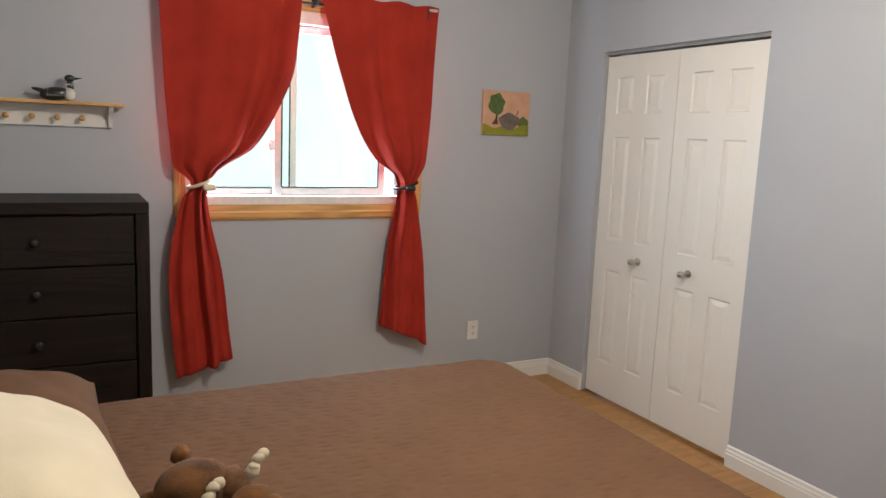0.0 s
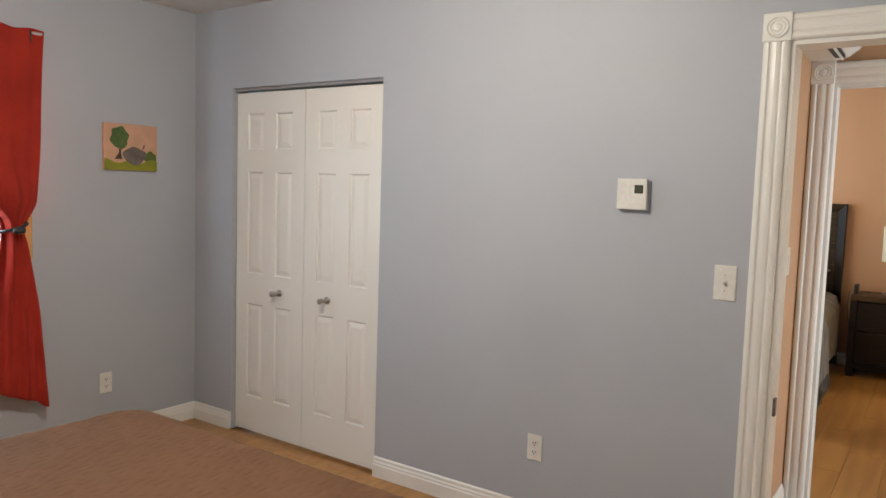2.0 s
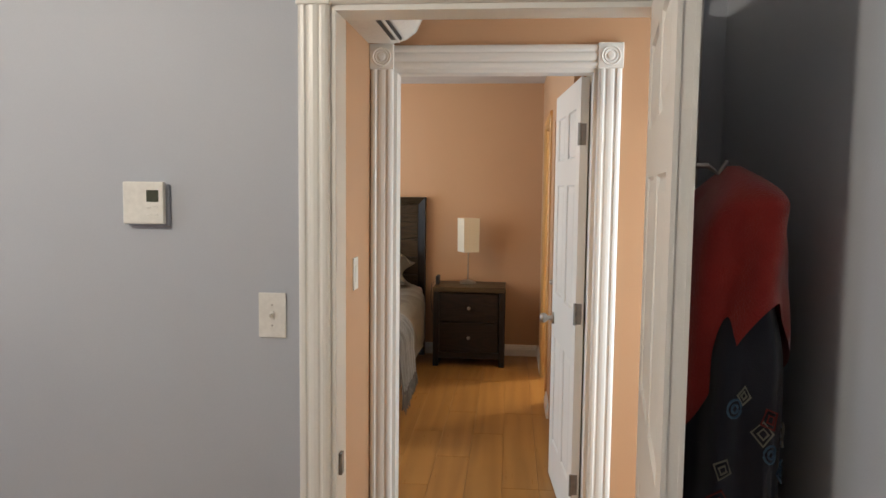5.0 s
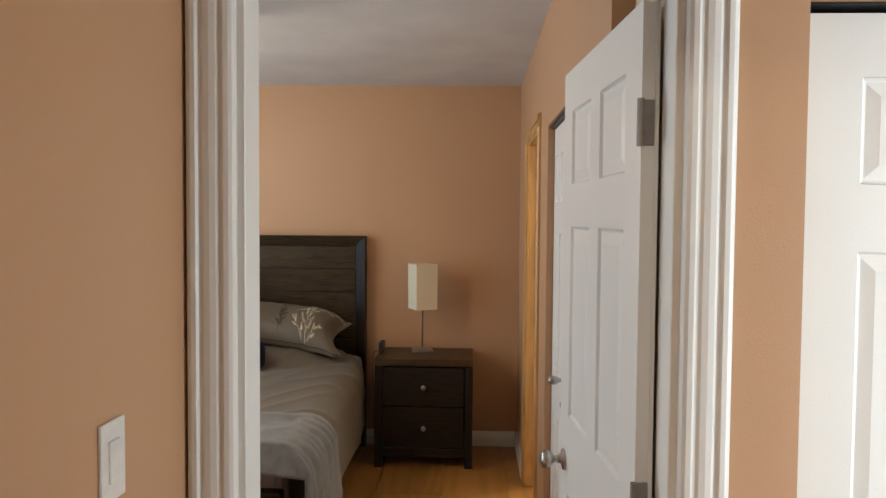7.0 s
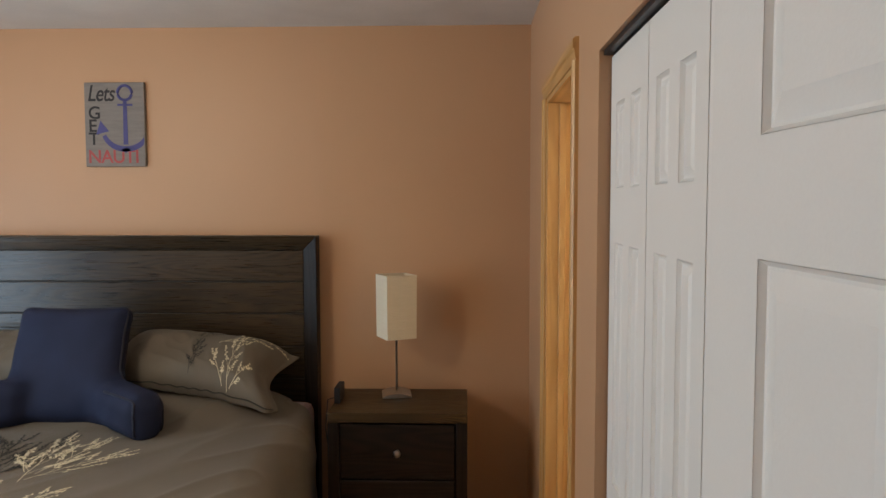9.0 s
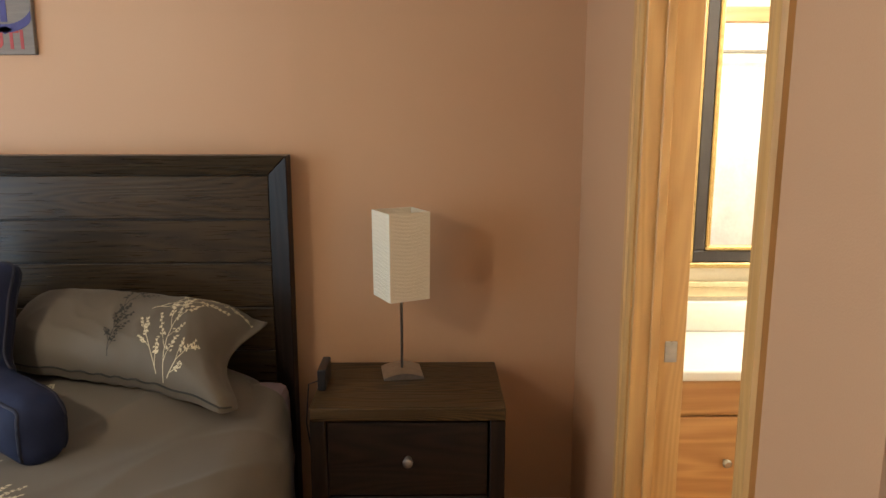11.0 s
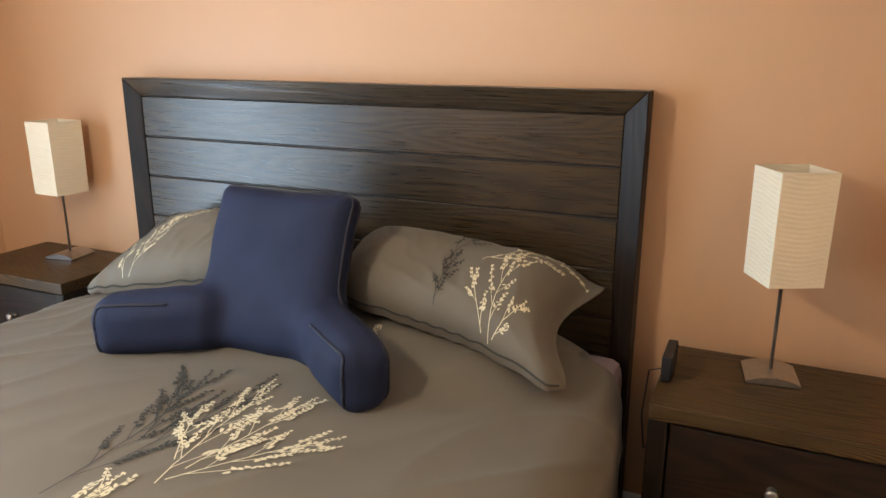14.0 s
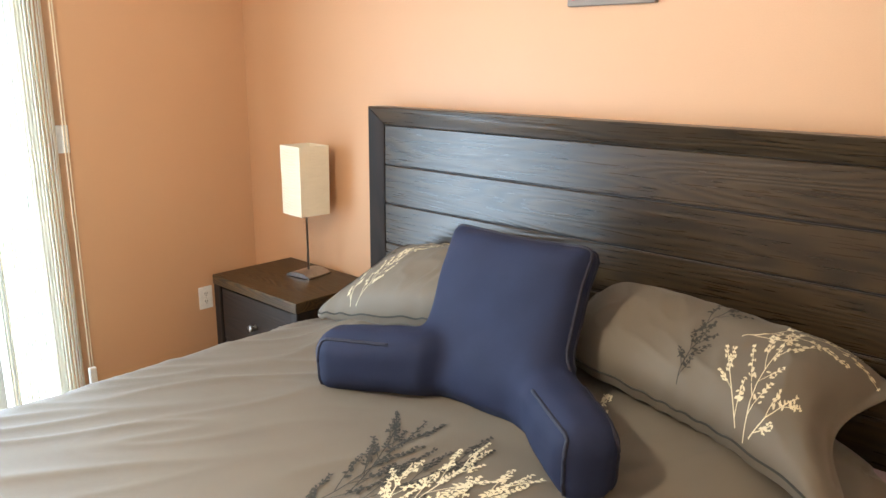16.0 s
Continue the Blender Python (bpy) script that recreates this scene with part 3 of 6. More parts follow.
def window():
    o0, o1, s, h = WIN
    t = tagged(thing("window_1", "white vinyl sliding window with golden oak trim", "window"), kind="structure")
    y = YW
    wd = 0.055
    prof = [(0, 0), (wd, 0), (wd, 0.012), (wd * 0.85, 0.018), (wd * 0.5, 0.018), (wd * 0.4, 0.013), (0.0, 0.010)]
    for x, f in ((o0, -1), (o1, 1)):
        m = Matrix(((f, 0, 0, x), (0, -1, 0, y), (0, 0, 1, s - wd), (0, 0, 0, 1)))
        part("side_trim", prism(prof, m, h - s + 2 * wd), OAK, t)
    for z, f in ((s, -1), (h, 1)):
        m = Matrix(((0, 0, 1, o0), (0, -1, 0, y), (f * 1.4, 0, 0, z), (0, 0, 0, 1)))
        part("sill_trim" if f < 0 else "head_trim", prism(prof, m, o1 - o0), OAK_X, t)
    ym = y + 0.05
    frame_w = 0.045
    bm = bmesh.new()
    for a in ((o0, o0 + frame_w, s, h), (o1 - frame_w, o1, s, h), (o0 + frame_w, o1 - frame_w, s, s + frame_w), (o0 + frame_w, o1 - frame_w, h - frame_w - 0.02, h)):
        bx(bm, a[0], a[1], y - 0.002, y + 0.15, a[2], a[3], 0.003)
    part("window_frame", bm, VINYL, t)
    z0, z1 = s + frame_w, h - frame_w - 0.02
    mid = 2.86
    for nm, a0, a1, yy, g in (("fixed_sash", o0 + frame_w, mid + 0.09, y + 0.095, 0.035), ("sliding_sash", mid - 0.045, o1 - frame_w - 0.10, y + 0.05, 0.042)):
        bm = bmesh.new()
        for b in ((a0, a0 + g, z0, z1), (a1 - g, a1, z0, z1), (a0 + g, a1 - g, z0, z0 + g), (a0 + g, a1 - g, z1 - g, z1)):
            bx(bm, b[0], b[1], yy, yy + 0.03, b[2], b[3], 0.004)
        sash = part(nm, bm, VINYL, t)
        p = part("pane", box(a0 + g - 0.004, a1 - g + 0.004, yy + 0.012, yy + 0.018, z0 + g - 0.004, z1 - g + 0.004), GLASS, sash)
        p.visible_shadow = False
        bm = bmesh.new()
        for b in ((a0 + g, a0 + g + 0.006, z0 + g, z1 - g), (a1 - g - 0.006, a1 - g, z0 + g, z1 - g), (a0 + g + 0.006, a1 - g - 0.006, z0 + g, z0 + g + 0.006)):
            bx(bm, b[0], b[1], yy - 0.001, yy + 0.006, b[2], b[3])
        part("gasket", bm, DARK_METAL, sash, "dark rubber gasket")
    bm = box(mid - 0.075, mid - 0.045, y + 0.04, y + 0.055, 1.41, 1.47, 0.006, 2)
    bx(bm, mid - 0.082, mid - 0.065, y + 0.028, y + 0.045, 1.425, 1.455, 0.004)
    part("latch", bm, VINYL, t, "white window latch")


window()
# Daylight on the trees is put in as glow: the panel shines by itself.
GLOWING_FOLIAGE = mat("glowing_foliage_backdrop", (0.84, 0.96, 1.0), 0.9, dark=(0.60, 0.83, 0.80), scale=0.55, amount=0.7, bscale=3.0, detail=7.0, glow=1.9)
bd = structure("backdrop", box(-12, 14, 18.0, 18.05, -0.5, 9), GLOWING_FOLIAGE, "glowing panel coloured as pale green trees beyond the window", "backdrop")


def curtain(name, label, lefts, rights, bottoms, folds, seed, tie_z, y0):
    """A curtain gathered by a tie: edges keyed down its length, folds that crowd together at the tie."""
    t = thing(name, label, "curtain", group="red curtains")
    zt = 2.215

    def fn(u, v):
        l, r = smooth_keys(lefts, v), smooth_keys(rights, v)
        zb = bottoms[0] + (bottoms[1] - bottoms[0]) * u
        z = zt + (zb - zt) * v
        w = r - l
        tight = max(0.0, 1 - abs(z - tie_z) / 0.45)
        ph = 2 * math.pi * folds * (u + 0.035 * math.sin(5 * u + seed) + 0.02 * v) + seed
        amp = (0.006 + 0.012 * min(1.0, v * 4) + 0.006 * tight + 0.010 * v) * (0.5 + 0.5 * math.sin(2.3 * u * folds + seed * 2 + 1.5 * v))
        y = y0 - amp * math.sin(ph) - 0.005 * math.sin(1.7 * ph + 3 * v)
        swell = 0.055 * math.exp(-((z - tie_z - 0.17) / 0.13) ** 2) * math.sin(math.pi * u) + 0.02 * math.sin(math.pi * u)
        y -= swell
        y += 0.006 * noise.noise(Vector((u * 6, v * 9, seed)))
        x = l + w * u + 0.004 * noise.noise(Vector((u * 5, v * 7, seed + 4)))
        z += 0.012 * noise.noise(Vector((u * 7, 3, seed))) * (1 if v > 0.98 else 0) + 0.006 * math.sin(ph) * (1 if v < 0.01 else 0)
        return (x, y, z)
    c = part("cloth", grid(fn, 130, 110), RED_CLOTH, t, smooth=True)
    md = c.modifiers.new("thickness", "SOLIDIFY")
    md.thickness = 0.003
    return t


ca = curtain("curtain", "red cotton curtain tied back beside the window", [(0, 2.235), (0.45, 2.29), (0.50, 2.375), (0.54, 2.33), (0.75, 2.265), (1, 2.30)],
             [(0, 2.925), (0.20, 2.885), (0.33, 2.79), (0.42, 2.68), (0.485, 2.50), (0.53, 2.45), (0.75, 2.52), (1, 2.575)], (0.265, 0.34), 3.2, 1.0, 1.235, YW - 0.085)
cb = curtain("curtain", "red cotton curtain tied back with a dark cord", [(0, 3.02), (0.22, 3.13), (0.38, 3.235), (0.47, 3.34), (0.52, 3.455), (0.56, 3.47), (0.75, 3.42), (1, 3.385)],
             [(0, 3.69), (0.44, 3.64), (0.52, 3.575), (0.56, 3.595), (0.75, 3.65), (1, 3.695)], (0.45, 0.315), 3.0, 2.6, 1.24, YW - 0.085)
for c, x0, x1, mt, lb in ((ca, 2.365, 2.46, CREAM_CLOTH, "pale wooden toggle tie"), (cb, 3.46, 3.575, BLACK, "black cord tie")):
    xm = (x0 + x1) / 2
    ring = [(xm + (x1 - x0) * 0.56 * math.cos(a), YW - 0.10 + 0.062 * math.sin(a), 1.245 + 0.02 * math.cos(a)) for a in [2 * math.pi * k / 24 for k in range(24)]]
    bm = tube(ring, 0.008, 8, closed=True)
    lathe([(0.004, -0.03), (0.014, -0.024), (0.016, 0), (0.014, 0.024), (0.004, 0.03)], pose(x1 - 0.01 if mt is CREAM_CLOTH else xm, YW - 0.172, 1.232, 0, 90, 10), 12, bm)
    part("tie", bm, mt, c, lb, True)
rod = thing("curtain_rod", "slim double curtain rod above the window", "curtain rod")
part("pole", tube([(2.2, YW - 0.085, 2.2), (3.68, YW - 0.085, 2.2)], 0.008, 10), WHITE_PAINT, rod, smooth=True)
part("rear_pole", tube([(2.22, YW - 0.045, 2.165), (3.66, YW - 0.045, 2.165)], 0.007, 10), DARK_METAL, rod, smooth=True)
for x in (2.28, 3.0, 3.62):
    part("bracket", box(x - 0.008, x + 0.008, YW - 0.095, YW, 2.15, 2.212, 0.003), DARK_METAL, rod)


def drawer_front(parent, x0, x1, z0, z1, yf, knobs, knob_mat, material, axis="y"):
    """A drawer front facing -y (or -x when axis is x), with its knobs."""
    if axis == "y":
        d = part("drawer", box(x0, x1, yf, yf + 0.02, z0, z1, 0.003), material, parent)
    else:
        d = part("drawer", box(yf, yf + 0.02, x0, x1, z0, z1, 0.003), material, parent)
    for k in knobs:
        m = Matrix.Translation((k, yf, (z0 + z1) / 2)) @ pose(0, 0, 0, 90) if axis == "y" else Matrix.Translation((yf, k, (z0 + z1) / 2)) @ pose(0, 0, 0, 0, -90)
        kb = part("knob", lathe([(0.012, 0), (0.010, 0.004), (0.006, 0.012), (0.009, 0.018), (0.0165, 0.022), (0.016, 0.03), (0.009, 0.034)], None, 16), knob_mat, d, "dark metal knob", True)
        kb.matrix_basis = m
    return d


def dresser():
    t = thing("dresser", "dark stained pine chest of drawers against the wall", "dresser", Matrix.Translation((0, 0, 0)))
    x0, x1, y0, y1, h = 1.28, 2.148, 4.085, 4.54, 1.19
    part("top", box(x0, x1, y0, y1, h - 0.05, h, 0.004), ESPRESSO_X, t)
    for a, b in ((x0, x0 + 0.055), (x1 - 0.055, x1)):
        part("side", box(a, b, y0 + 0.001, y1, 0, h - 0.05, 0.004), ESPRESSO_Z, t)
    part("back", box(x0 + 0.055, x1 - 0.055, y0 + 0.06, y1 - 0.01, 0.06, h - 0.05), BLACK, t)
    part("plinth", box(x0 + 0.055, x1 - 0.055, y0 + 0.015, y0 + 0.05, 0, 0.07, 0.003), ESPRESSO_X, t)
    zs = [0.074, 0.285, 0.495, 0.705, 0.92, 1.135]
    for a, b in zip(zs, zs[1:]):
        drawer_front(t, x0 + 0.06, x1 - 0.06, a + 0.003, b - 0.003, y0 + 0.014, [1.715], DARK_METAL, ESPRESSO_X)


dresser()


def peg_shelf():
    t = thing("wall_shelf", "white peg rail with a honey-coloured shelf board", "shelf")
    part("board", box(1.25, 2.085, YW - 0.135, YW, 1.592, 1.607, 0.004, 2), OAK_X, t, "honey-coloured wooden shelf board")
    part("rail", box(1.25, 2.02, YW - 0.018, YW, 1.495, 1.592, 0.003), WHITE_PAINT, t)
    out = [(0, 0), (0, 0.095), (0.11, 0.095), (0.105, 0.08), (0.07, 0.065), (0.045, 0.04), (0.03, 0.0)]
    for x in (2.02, 1.26):
        m = Matrix(((0, 0, 1, x), (-1, 0, 0, YW), (0, 1, 0, 1.497), (0, 0, 0, 1)))
        part("bracket", prism(out, m, 0.018), WHITE_PAINT, t)
    for x in (1.31, 1.41, 1.51, 1.61, 1.71, 1.81, 1.91):
        part("peg", lathe([(0.008, 0), (0.007, 0.02), (0.013, 0.032), (0.014, 0.042), (0.008, 0.05)], Matrix.Translation((x, YW - 0.018, 1.535)) @ pose(0, 0, 0, 90), 12), OAK, t, "round wooden peg", True)


peg_shelf()


def blob(bm, c, r, mi=0, seg=16, rot=None):
    """An ellipsoid lump in one mesh, its faces given a material slot."""
    rot = rot or Matrix.Identity(4)
    n = seg // 2
    rows = []
    for i in range(1, n):
        th = math.pi * i / n
        rows.append([bm.verts.new(Vector(c) + (rot @ Vector((r[0] * math.sin(th) * math.cos(2 * math.pi * k / seg), r[1] * math.sin(th) * math.sin(2 * math.pi * k / seg), r[2] * math.cos(th))))) for k in range(seg)])
    a = bm.verts.new(Vector(c) + (rot @ Vector((0, 0, r[2]))))
    b = bm.verts.new(Vector(c) + (rot @ Vector((0, 0, -r[2]))))
    fs = []
    for p, q in zip(rows, rows[1:]):
        fs += [bm.faces.new((p[k], q[k], q[(k + 1) % seg], p[(k + 1) % seg])) for k in range(seg)]
    fs += [bm.faces.new((a, rows[0][k], rows[0][(k + 1) % seg])) for k in range(seg)]
    fs += [bm.faces.new((b, rows[-1][(k + 1) % seg], rows[-1][k])) for k in range(seg)]
    for f in fs:
        f.material_index = mi


def loon():
    bm = bmesh.new()
    y = YW - 0.07
    blob(bm, (1.805, y, 1.638), (0.062, 0.032, 0.03), 0, 20, pose(0, 0, 0, 0, -6))
    blob(bm, (1.862, y, 1.638), (0.026, 0.028, 0.030), 1)
    blob(bm, (1.755, y, 1.648), (0.045, 0.018, 0.010), 0, 14, pose(0, 0, 0, 0, 14))
    blob(bm, (1.866, y, 1.676), (0.014, 0.013, 0.026), 0, 14, pose(0, 0, 0, 0, -14))
    blob(bm, (1.860, y, 1.681), (0.015, 0.014, 0.004), 1, 14)
    blob(bm, (1.864, y, 1.708), (0.021, 0.015, 0.017), 0)
    lathe([(0.006, 0), (0.005, 0.012), (0.0008, 0.036)], pose(1.88, y, 1.708, 0, 84), 8, bm)
    rnd = random.Random(4)
    for k in range(26):
        blob(bm, (1.775 + 0.011 * (k % 8) + rnd.uniform(-0.002, 0.002), y - 0.0305 + 0.004 * (k // 8), 1.630 + 0.0085 * (k // 8)), (0.0026, 0.003, 0.0022), 1, 6)
    solo("loon_figurine", bm, [mat("loon_black", (0.016, 0.018, 0.017), 0.3, scale=20), mat("loon_white", (0.75, 0.74, 0.70), 0.4)], "carved black and white loon figurine on the shelf", "figurine", True)


loon()


def quilt_z(x, y):
    """Puckered rows of short stitches."""
    row = y / 0.033
    k = math.floor(row)
    a = x / 0.085 + 0.5 * (k % 2) + 0.3 * math.sin(k * 2.3)
    n = math.floor(a)
    a -= n
    b = row - k + 0.12 * math.sin(n * 3.1 + k * 1.7)
    end = 0.55 + 0.2 * math.sin(n * 1.9 + k * 4.1)
    dash = math.exp(-((b - 0.5) / 0.15) ** 2) * ease(0.08, 0.16, a) * ease(end + 0.08, end, a)
    return -0.0046 * dash + 0.0008 * math.sin(math.pi * b) + 0.004 * noise.noise(Vector((x * 3, y * 3, 1)))


def bed_cover(parent, name, material, x0, x1, yc, half, top, drop, r, relief, nu, nv, label="", corner=0.0, pull=0.0):
    """A cover over a mattress: flat top, rounded sides, hanging to drop; the foot end rounds over too."""
    arc = math.pi * r / 2
    side = max(0.0, top - r - drop)
    total = 2 * (half - r) + 2 * arc + 2 * side
    length = (x1 - x0 - r) + arc + side

    def roll(d, flat):
        # distance along the cloth from the middle -> (out, down, tilt)
        if d <= flat:
            return d, 0.0, 0.0
        if d <= flat + arc:
            a = (d - flat) / r
            return flat + r * math.sin(a), r * (1 - math.cos(a)), a
        return flat + r, r + d - flat - arc, math.pi / 2

    def fn(u, v):
        s = (v - 0.5) * total
        o, dn, ta = roll(abs(s), half - r)
        px, dn2, tb = roll(u * length, x1 - x0 - r)
        ex, ey = px - (x1 - x0 - corner), o - (half - corner)
        if ex > 0 and ey > 0 and corner:
            k = max(ex, ey) / math.hypot(ex, ey)
            px, o = x1 - x0 - corner + ex * k, half - corner + ey * k
        x = x0 + px
        o *= 1 - pull * max(0.0, min(1.0, (x - x1 + 0.5) / 0.42))
        y = yc + math.copysign(o, s)
        z = top - max(dn, dn2) - 0.25 * min(dn, dn2)
        d = relief(x if not tb else x0 + u * length, y if not ta else yc + s)
        nx, ny, nz = math.sin(tb) * (0 if ta > tb else 1), math.copysign(math.sin(ta), s) * (1 if ta >= tb else 0), math.cos(max(ta, tb))
        return (x + d * nx, y + d * ny, max(0.02, z + d * nz))
    return part(name, grid(fn, nu, nv), material, parent, label, True)


bed1 = thing("bed", "double bed with a brown quilted bedspread and pillows", "bed")
bed_cover(bed1, "bedspread", BROWN_QUILT, 1.33, 3.435, 2.50, 0.79, 0.620, 0.06, 0.05, quilt_z, 300, 420, "brown quilted bedspread", corner=0.15)
part("mattress", box(1.32, 3.36, 1.80, 3.20, 0.22, 0.57, 0.05, 3), CREAM_CLOTH, bed1, "pale mattress under the spread")
part("bed_base", box(1.33, 3.34, 1.80, 3.20, 0.02, 0.22, 0.01), BLACK, bed1, "dark bed base")


def pillow_point(u, v, w, d, th, ear=0.06, flange=0.0, seed=0):
    """Upper or lower skin of a stuffed pillow; u, v in -1..1."""
    e = 1 + ear * (u * u * v * v) - 0.055 * (1 - u * u) * v * v - 0.05 * (1 - v * v) * u * u
    uu, vv = min(1, abs(u) / (1 - flange)), min(1, abs(v) / (1 - flange))
    h = max(0.0, (1 - uu ** 3.0)) ** 0.62 * max(0.0, (1 - vv ** 3.0)) ** 0.62
    h *= 1 + 0.10 * noise.noise(Vector((u * 2.2, v * 2.2, seed)))
    return u * w / 2 * e, v * d / 2 * e, h * th / 2


def pillow(name, label, m, w, d, th, material, seed, flange=0.0, ear=0.06, n=44):
    """A stuffed pillow: two skins closed at the seam, creased by noise."""
    bm = bmesh.new()

    def skin(sign):
        def fn(a, b):
            u, v = 2 * a - 1, 2 * b - 1
            x, y, z = pillow_point(u, v, w, d, th, ear, flange, seed)
            edge = (1 - u ** 8) * (1 - v ** 8)
            z = sign * (z + 0.0025) + 0.007 * edge * noise.noise(Vector((u * 4, v * 4, seed + sign))) + (0.012 * noise.noise(Vector((u * 2, v * 2, seed + 9))))
            return m @ Vector((x, y, z))
        return fn
    grid(skin(1), n, n, bm)
    grid(skin(-1), n, n, bm)
    bmesh.ops.remove_doubles(bm, verts=bm.verts[:], dist=0.0012)
    return bm


pb = pillow("pillow", "", pose(1.64, 2.84, 0.715, 0, 4, 4), 0.56, 0.74, 0.24, BROWN_QUILT, 3, 0, 0.0)
solo("pillow", pb, BROWN_QUILT, "plump brown pillow on the bedspread", "pillow", True)
pb = pillow("pillow", "", pose(1.655, 2.16, 0.815, 0, 14, 8), 0.60, 0.90, 0.36, CREAM_CLOTH, 5, 0, 0.02)
solo("pillow", pb, CREAM_CLOTH, "cream cotton pillow leaning on the bedspread", "pillow", True)


def moose():
    bm = bmesh.new()
    o = Vector((2.10, 2.45, 0.60))
    for c, r in (((-0.02, 0.0, 0.068), (0.092, 0.066, 0.070)), ((-0.09, -0.03, 0.04), (0.045, 0.04, 0.035)), ((0.06, -0.01, 0.06), (0.05, 0.045, 0.05)), ((0.105, -0.06, 0.045), (0.05, 0.036, 0.034)),
                 ((-0.04, 0.07, 0.125), (0.024, 0.02, 0.024)), ((0.02, -0.09, 0.03), (0.06, 0.03, 0.028)), ((-0.1, 0.05, 0.03), (0.05, 0.025, 0.026)), ((0.14, -0.10, 0.04), (0.03, 0.025, 0.025))):
        blob(bm, o + Vector(c), r, 0, 20)
    for base, d in (((0.00, -0.075, 0.075), 1), ((0.125, 0.02, 0.085), 1)):
        for k in range(3):
            blob(bm, o + Vector(base) + Vector((0.013 * k, 0.006 * k, 0.013 * k + 0.006 * (k % 2))), (0.017, 0.011, 0.014), 1, 10)
        blob(bm, o + Vector(base) + Vector((-0.004, 0, -0.012)), (0.02, 0.012, 0.018), 1, 10)
    for v in bm.verts:
        f = noise.noise(v.co * 60) * 0.004
        v.co += Vector((f, f * 0.7, f))
    solo("plush_moose", bm, [mat("brown_plush", (0.22, 0.088, 0.020), 0.95, dark=(0.028, 0.011, 0.005), scale=15, amount=0.5, bump=1.0, bscale=420, sheen=0.1), mat("cream_plush", (0.72, 0.64, 0.48), 0.95, scale=20, bump=0.6, bscale=400)], "brown plush moose with cream antlers on the bed", "plush toy", True)


moose()


def painting():
    x0, x1, z0, z1 = 4.04, 4.368, 1.545, 1.805
    t = thing("painting", "small unframed canvas of a grey animal under a tree", "painting")
    part("canvas", box(x0, x1, YW - 0.018, YW, z0, z1, 0.002), mat("painted_pink_sky", (0.62, 0.36, 0.24), 0.75, dark=(0.52, 0.30, 0.19), scale=18, bump=0.4, bscale=120), t)
    y = YW - 0.018

    def shape(name, pts, material, depth):
        m = Matrix(((1, 0, 0, x0), (0, 0, -1, y), (0, 1, 0, z0), (0, 0, 0, 1)))
        part(name, prism(pts, m, depth), material, t)
    W, T = x1 - x0, z1 - z0
    hill = [(0.002, 0.002), (W - 0.002, 0.002)] + [(W - 0.002 - (W - 0.004) * k / 16, T * (0.20 + 0.035 * math.sin(k * 0.9) + 0.02 * math.cos(k * 0.35))) for k in range(17)]
    shape("meadow", hill, mat("painted_meadow", (0.27, 0.26, 0.02), 0.75, dark=(0.16, 0.20, 0.015), scale=25, bump=0.4, bscale=150), 0.0012)
    shape("bush", [(W * (0.86 + 0.12 * math.cos(a)), T * (0.30 + 0.13 * math.sin(a) + 0.02 * math.sin(5 * a))) for a in [math.pi * k / 10 for k in range(21)]], mat("painted_bush", (0.10, 0.14, 0.03), 0.75, scale=30, bump=0.4), 0.0008)
    shape("trunk", [(W * 0.19, T * 0.24), (W * 0.33, T * 0.24), (W * 0.305, T * 0.36), (W * 0.31, T * 0.62), (W * 0.27, T * 0.62), (W * 0.27, T * 0.38)], mat("painted_trunk", (0.07, 0.035, 0.02), 0.75, scale=30), 0.0018)
    shape("leaves", [(W * (0.28 + (0.165 + 0.02 * math.sin(6 * a)) * math.cos(a)), T * (0.70 + (0.24 + 0.02 * math.cos(5 * a)) * math.sin(a))) for a in [2 * math.pi * k / 28 for k in range(28)]], mat("painted_leaves", (0.09, 0.15, 0.04), 0.75, dark=(0.05, 0.09, 0.025), scale=40, bump=0.5), 0.0024)
    shape("animal", [(W * (0.56 + (0.215 + 0.025 * math.sin(3 * a)) * math.cos(a)), T * (0.32 + (0.185 + 0.02 * math.sin(4 * a + 1)) * math.sin(a))) for a in [2 * math.pi * k / 28 for k in range(28)]], mat("painted_animal", (0.16, 0.13, 0.12), 0.75, dark=(0.10, 0.085, 0.08), scale=30, bump=0.5), 0.003)
    shape("tail", [(W * 0.70, T * 0.46), (W * 0.74, T * 0.5), (W * 0.755, T * 0.575), (W * 0.735, T * 0.57), (W * 0.72, T * 0.51)], mat("painted_tail", (0.12, 0.10, 0.09), 0.75), 0.003)


painting()


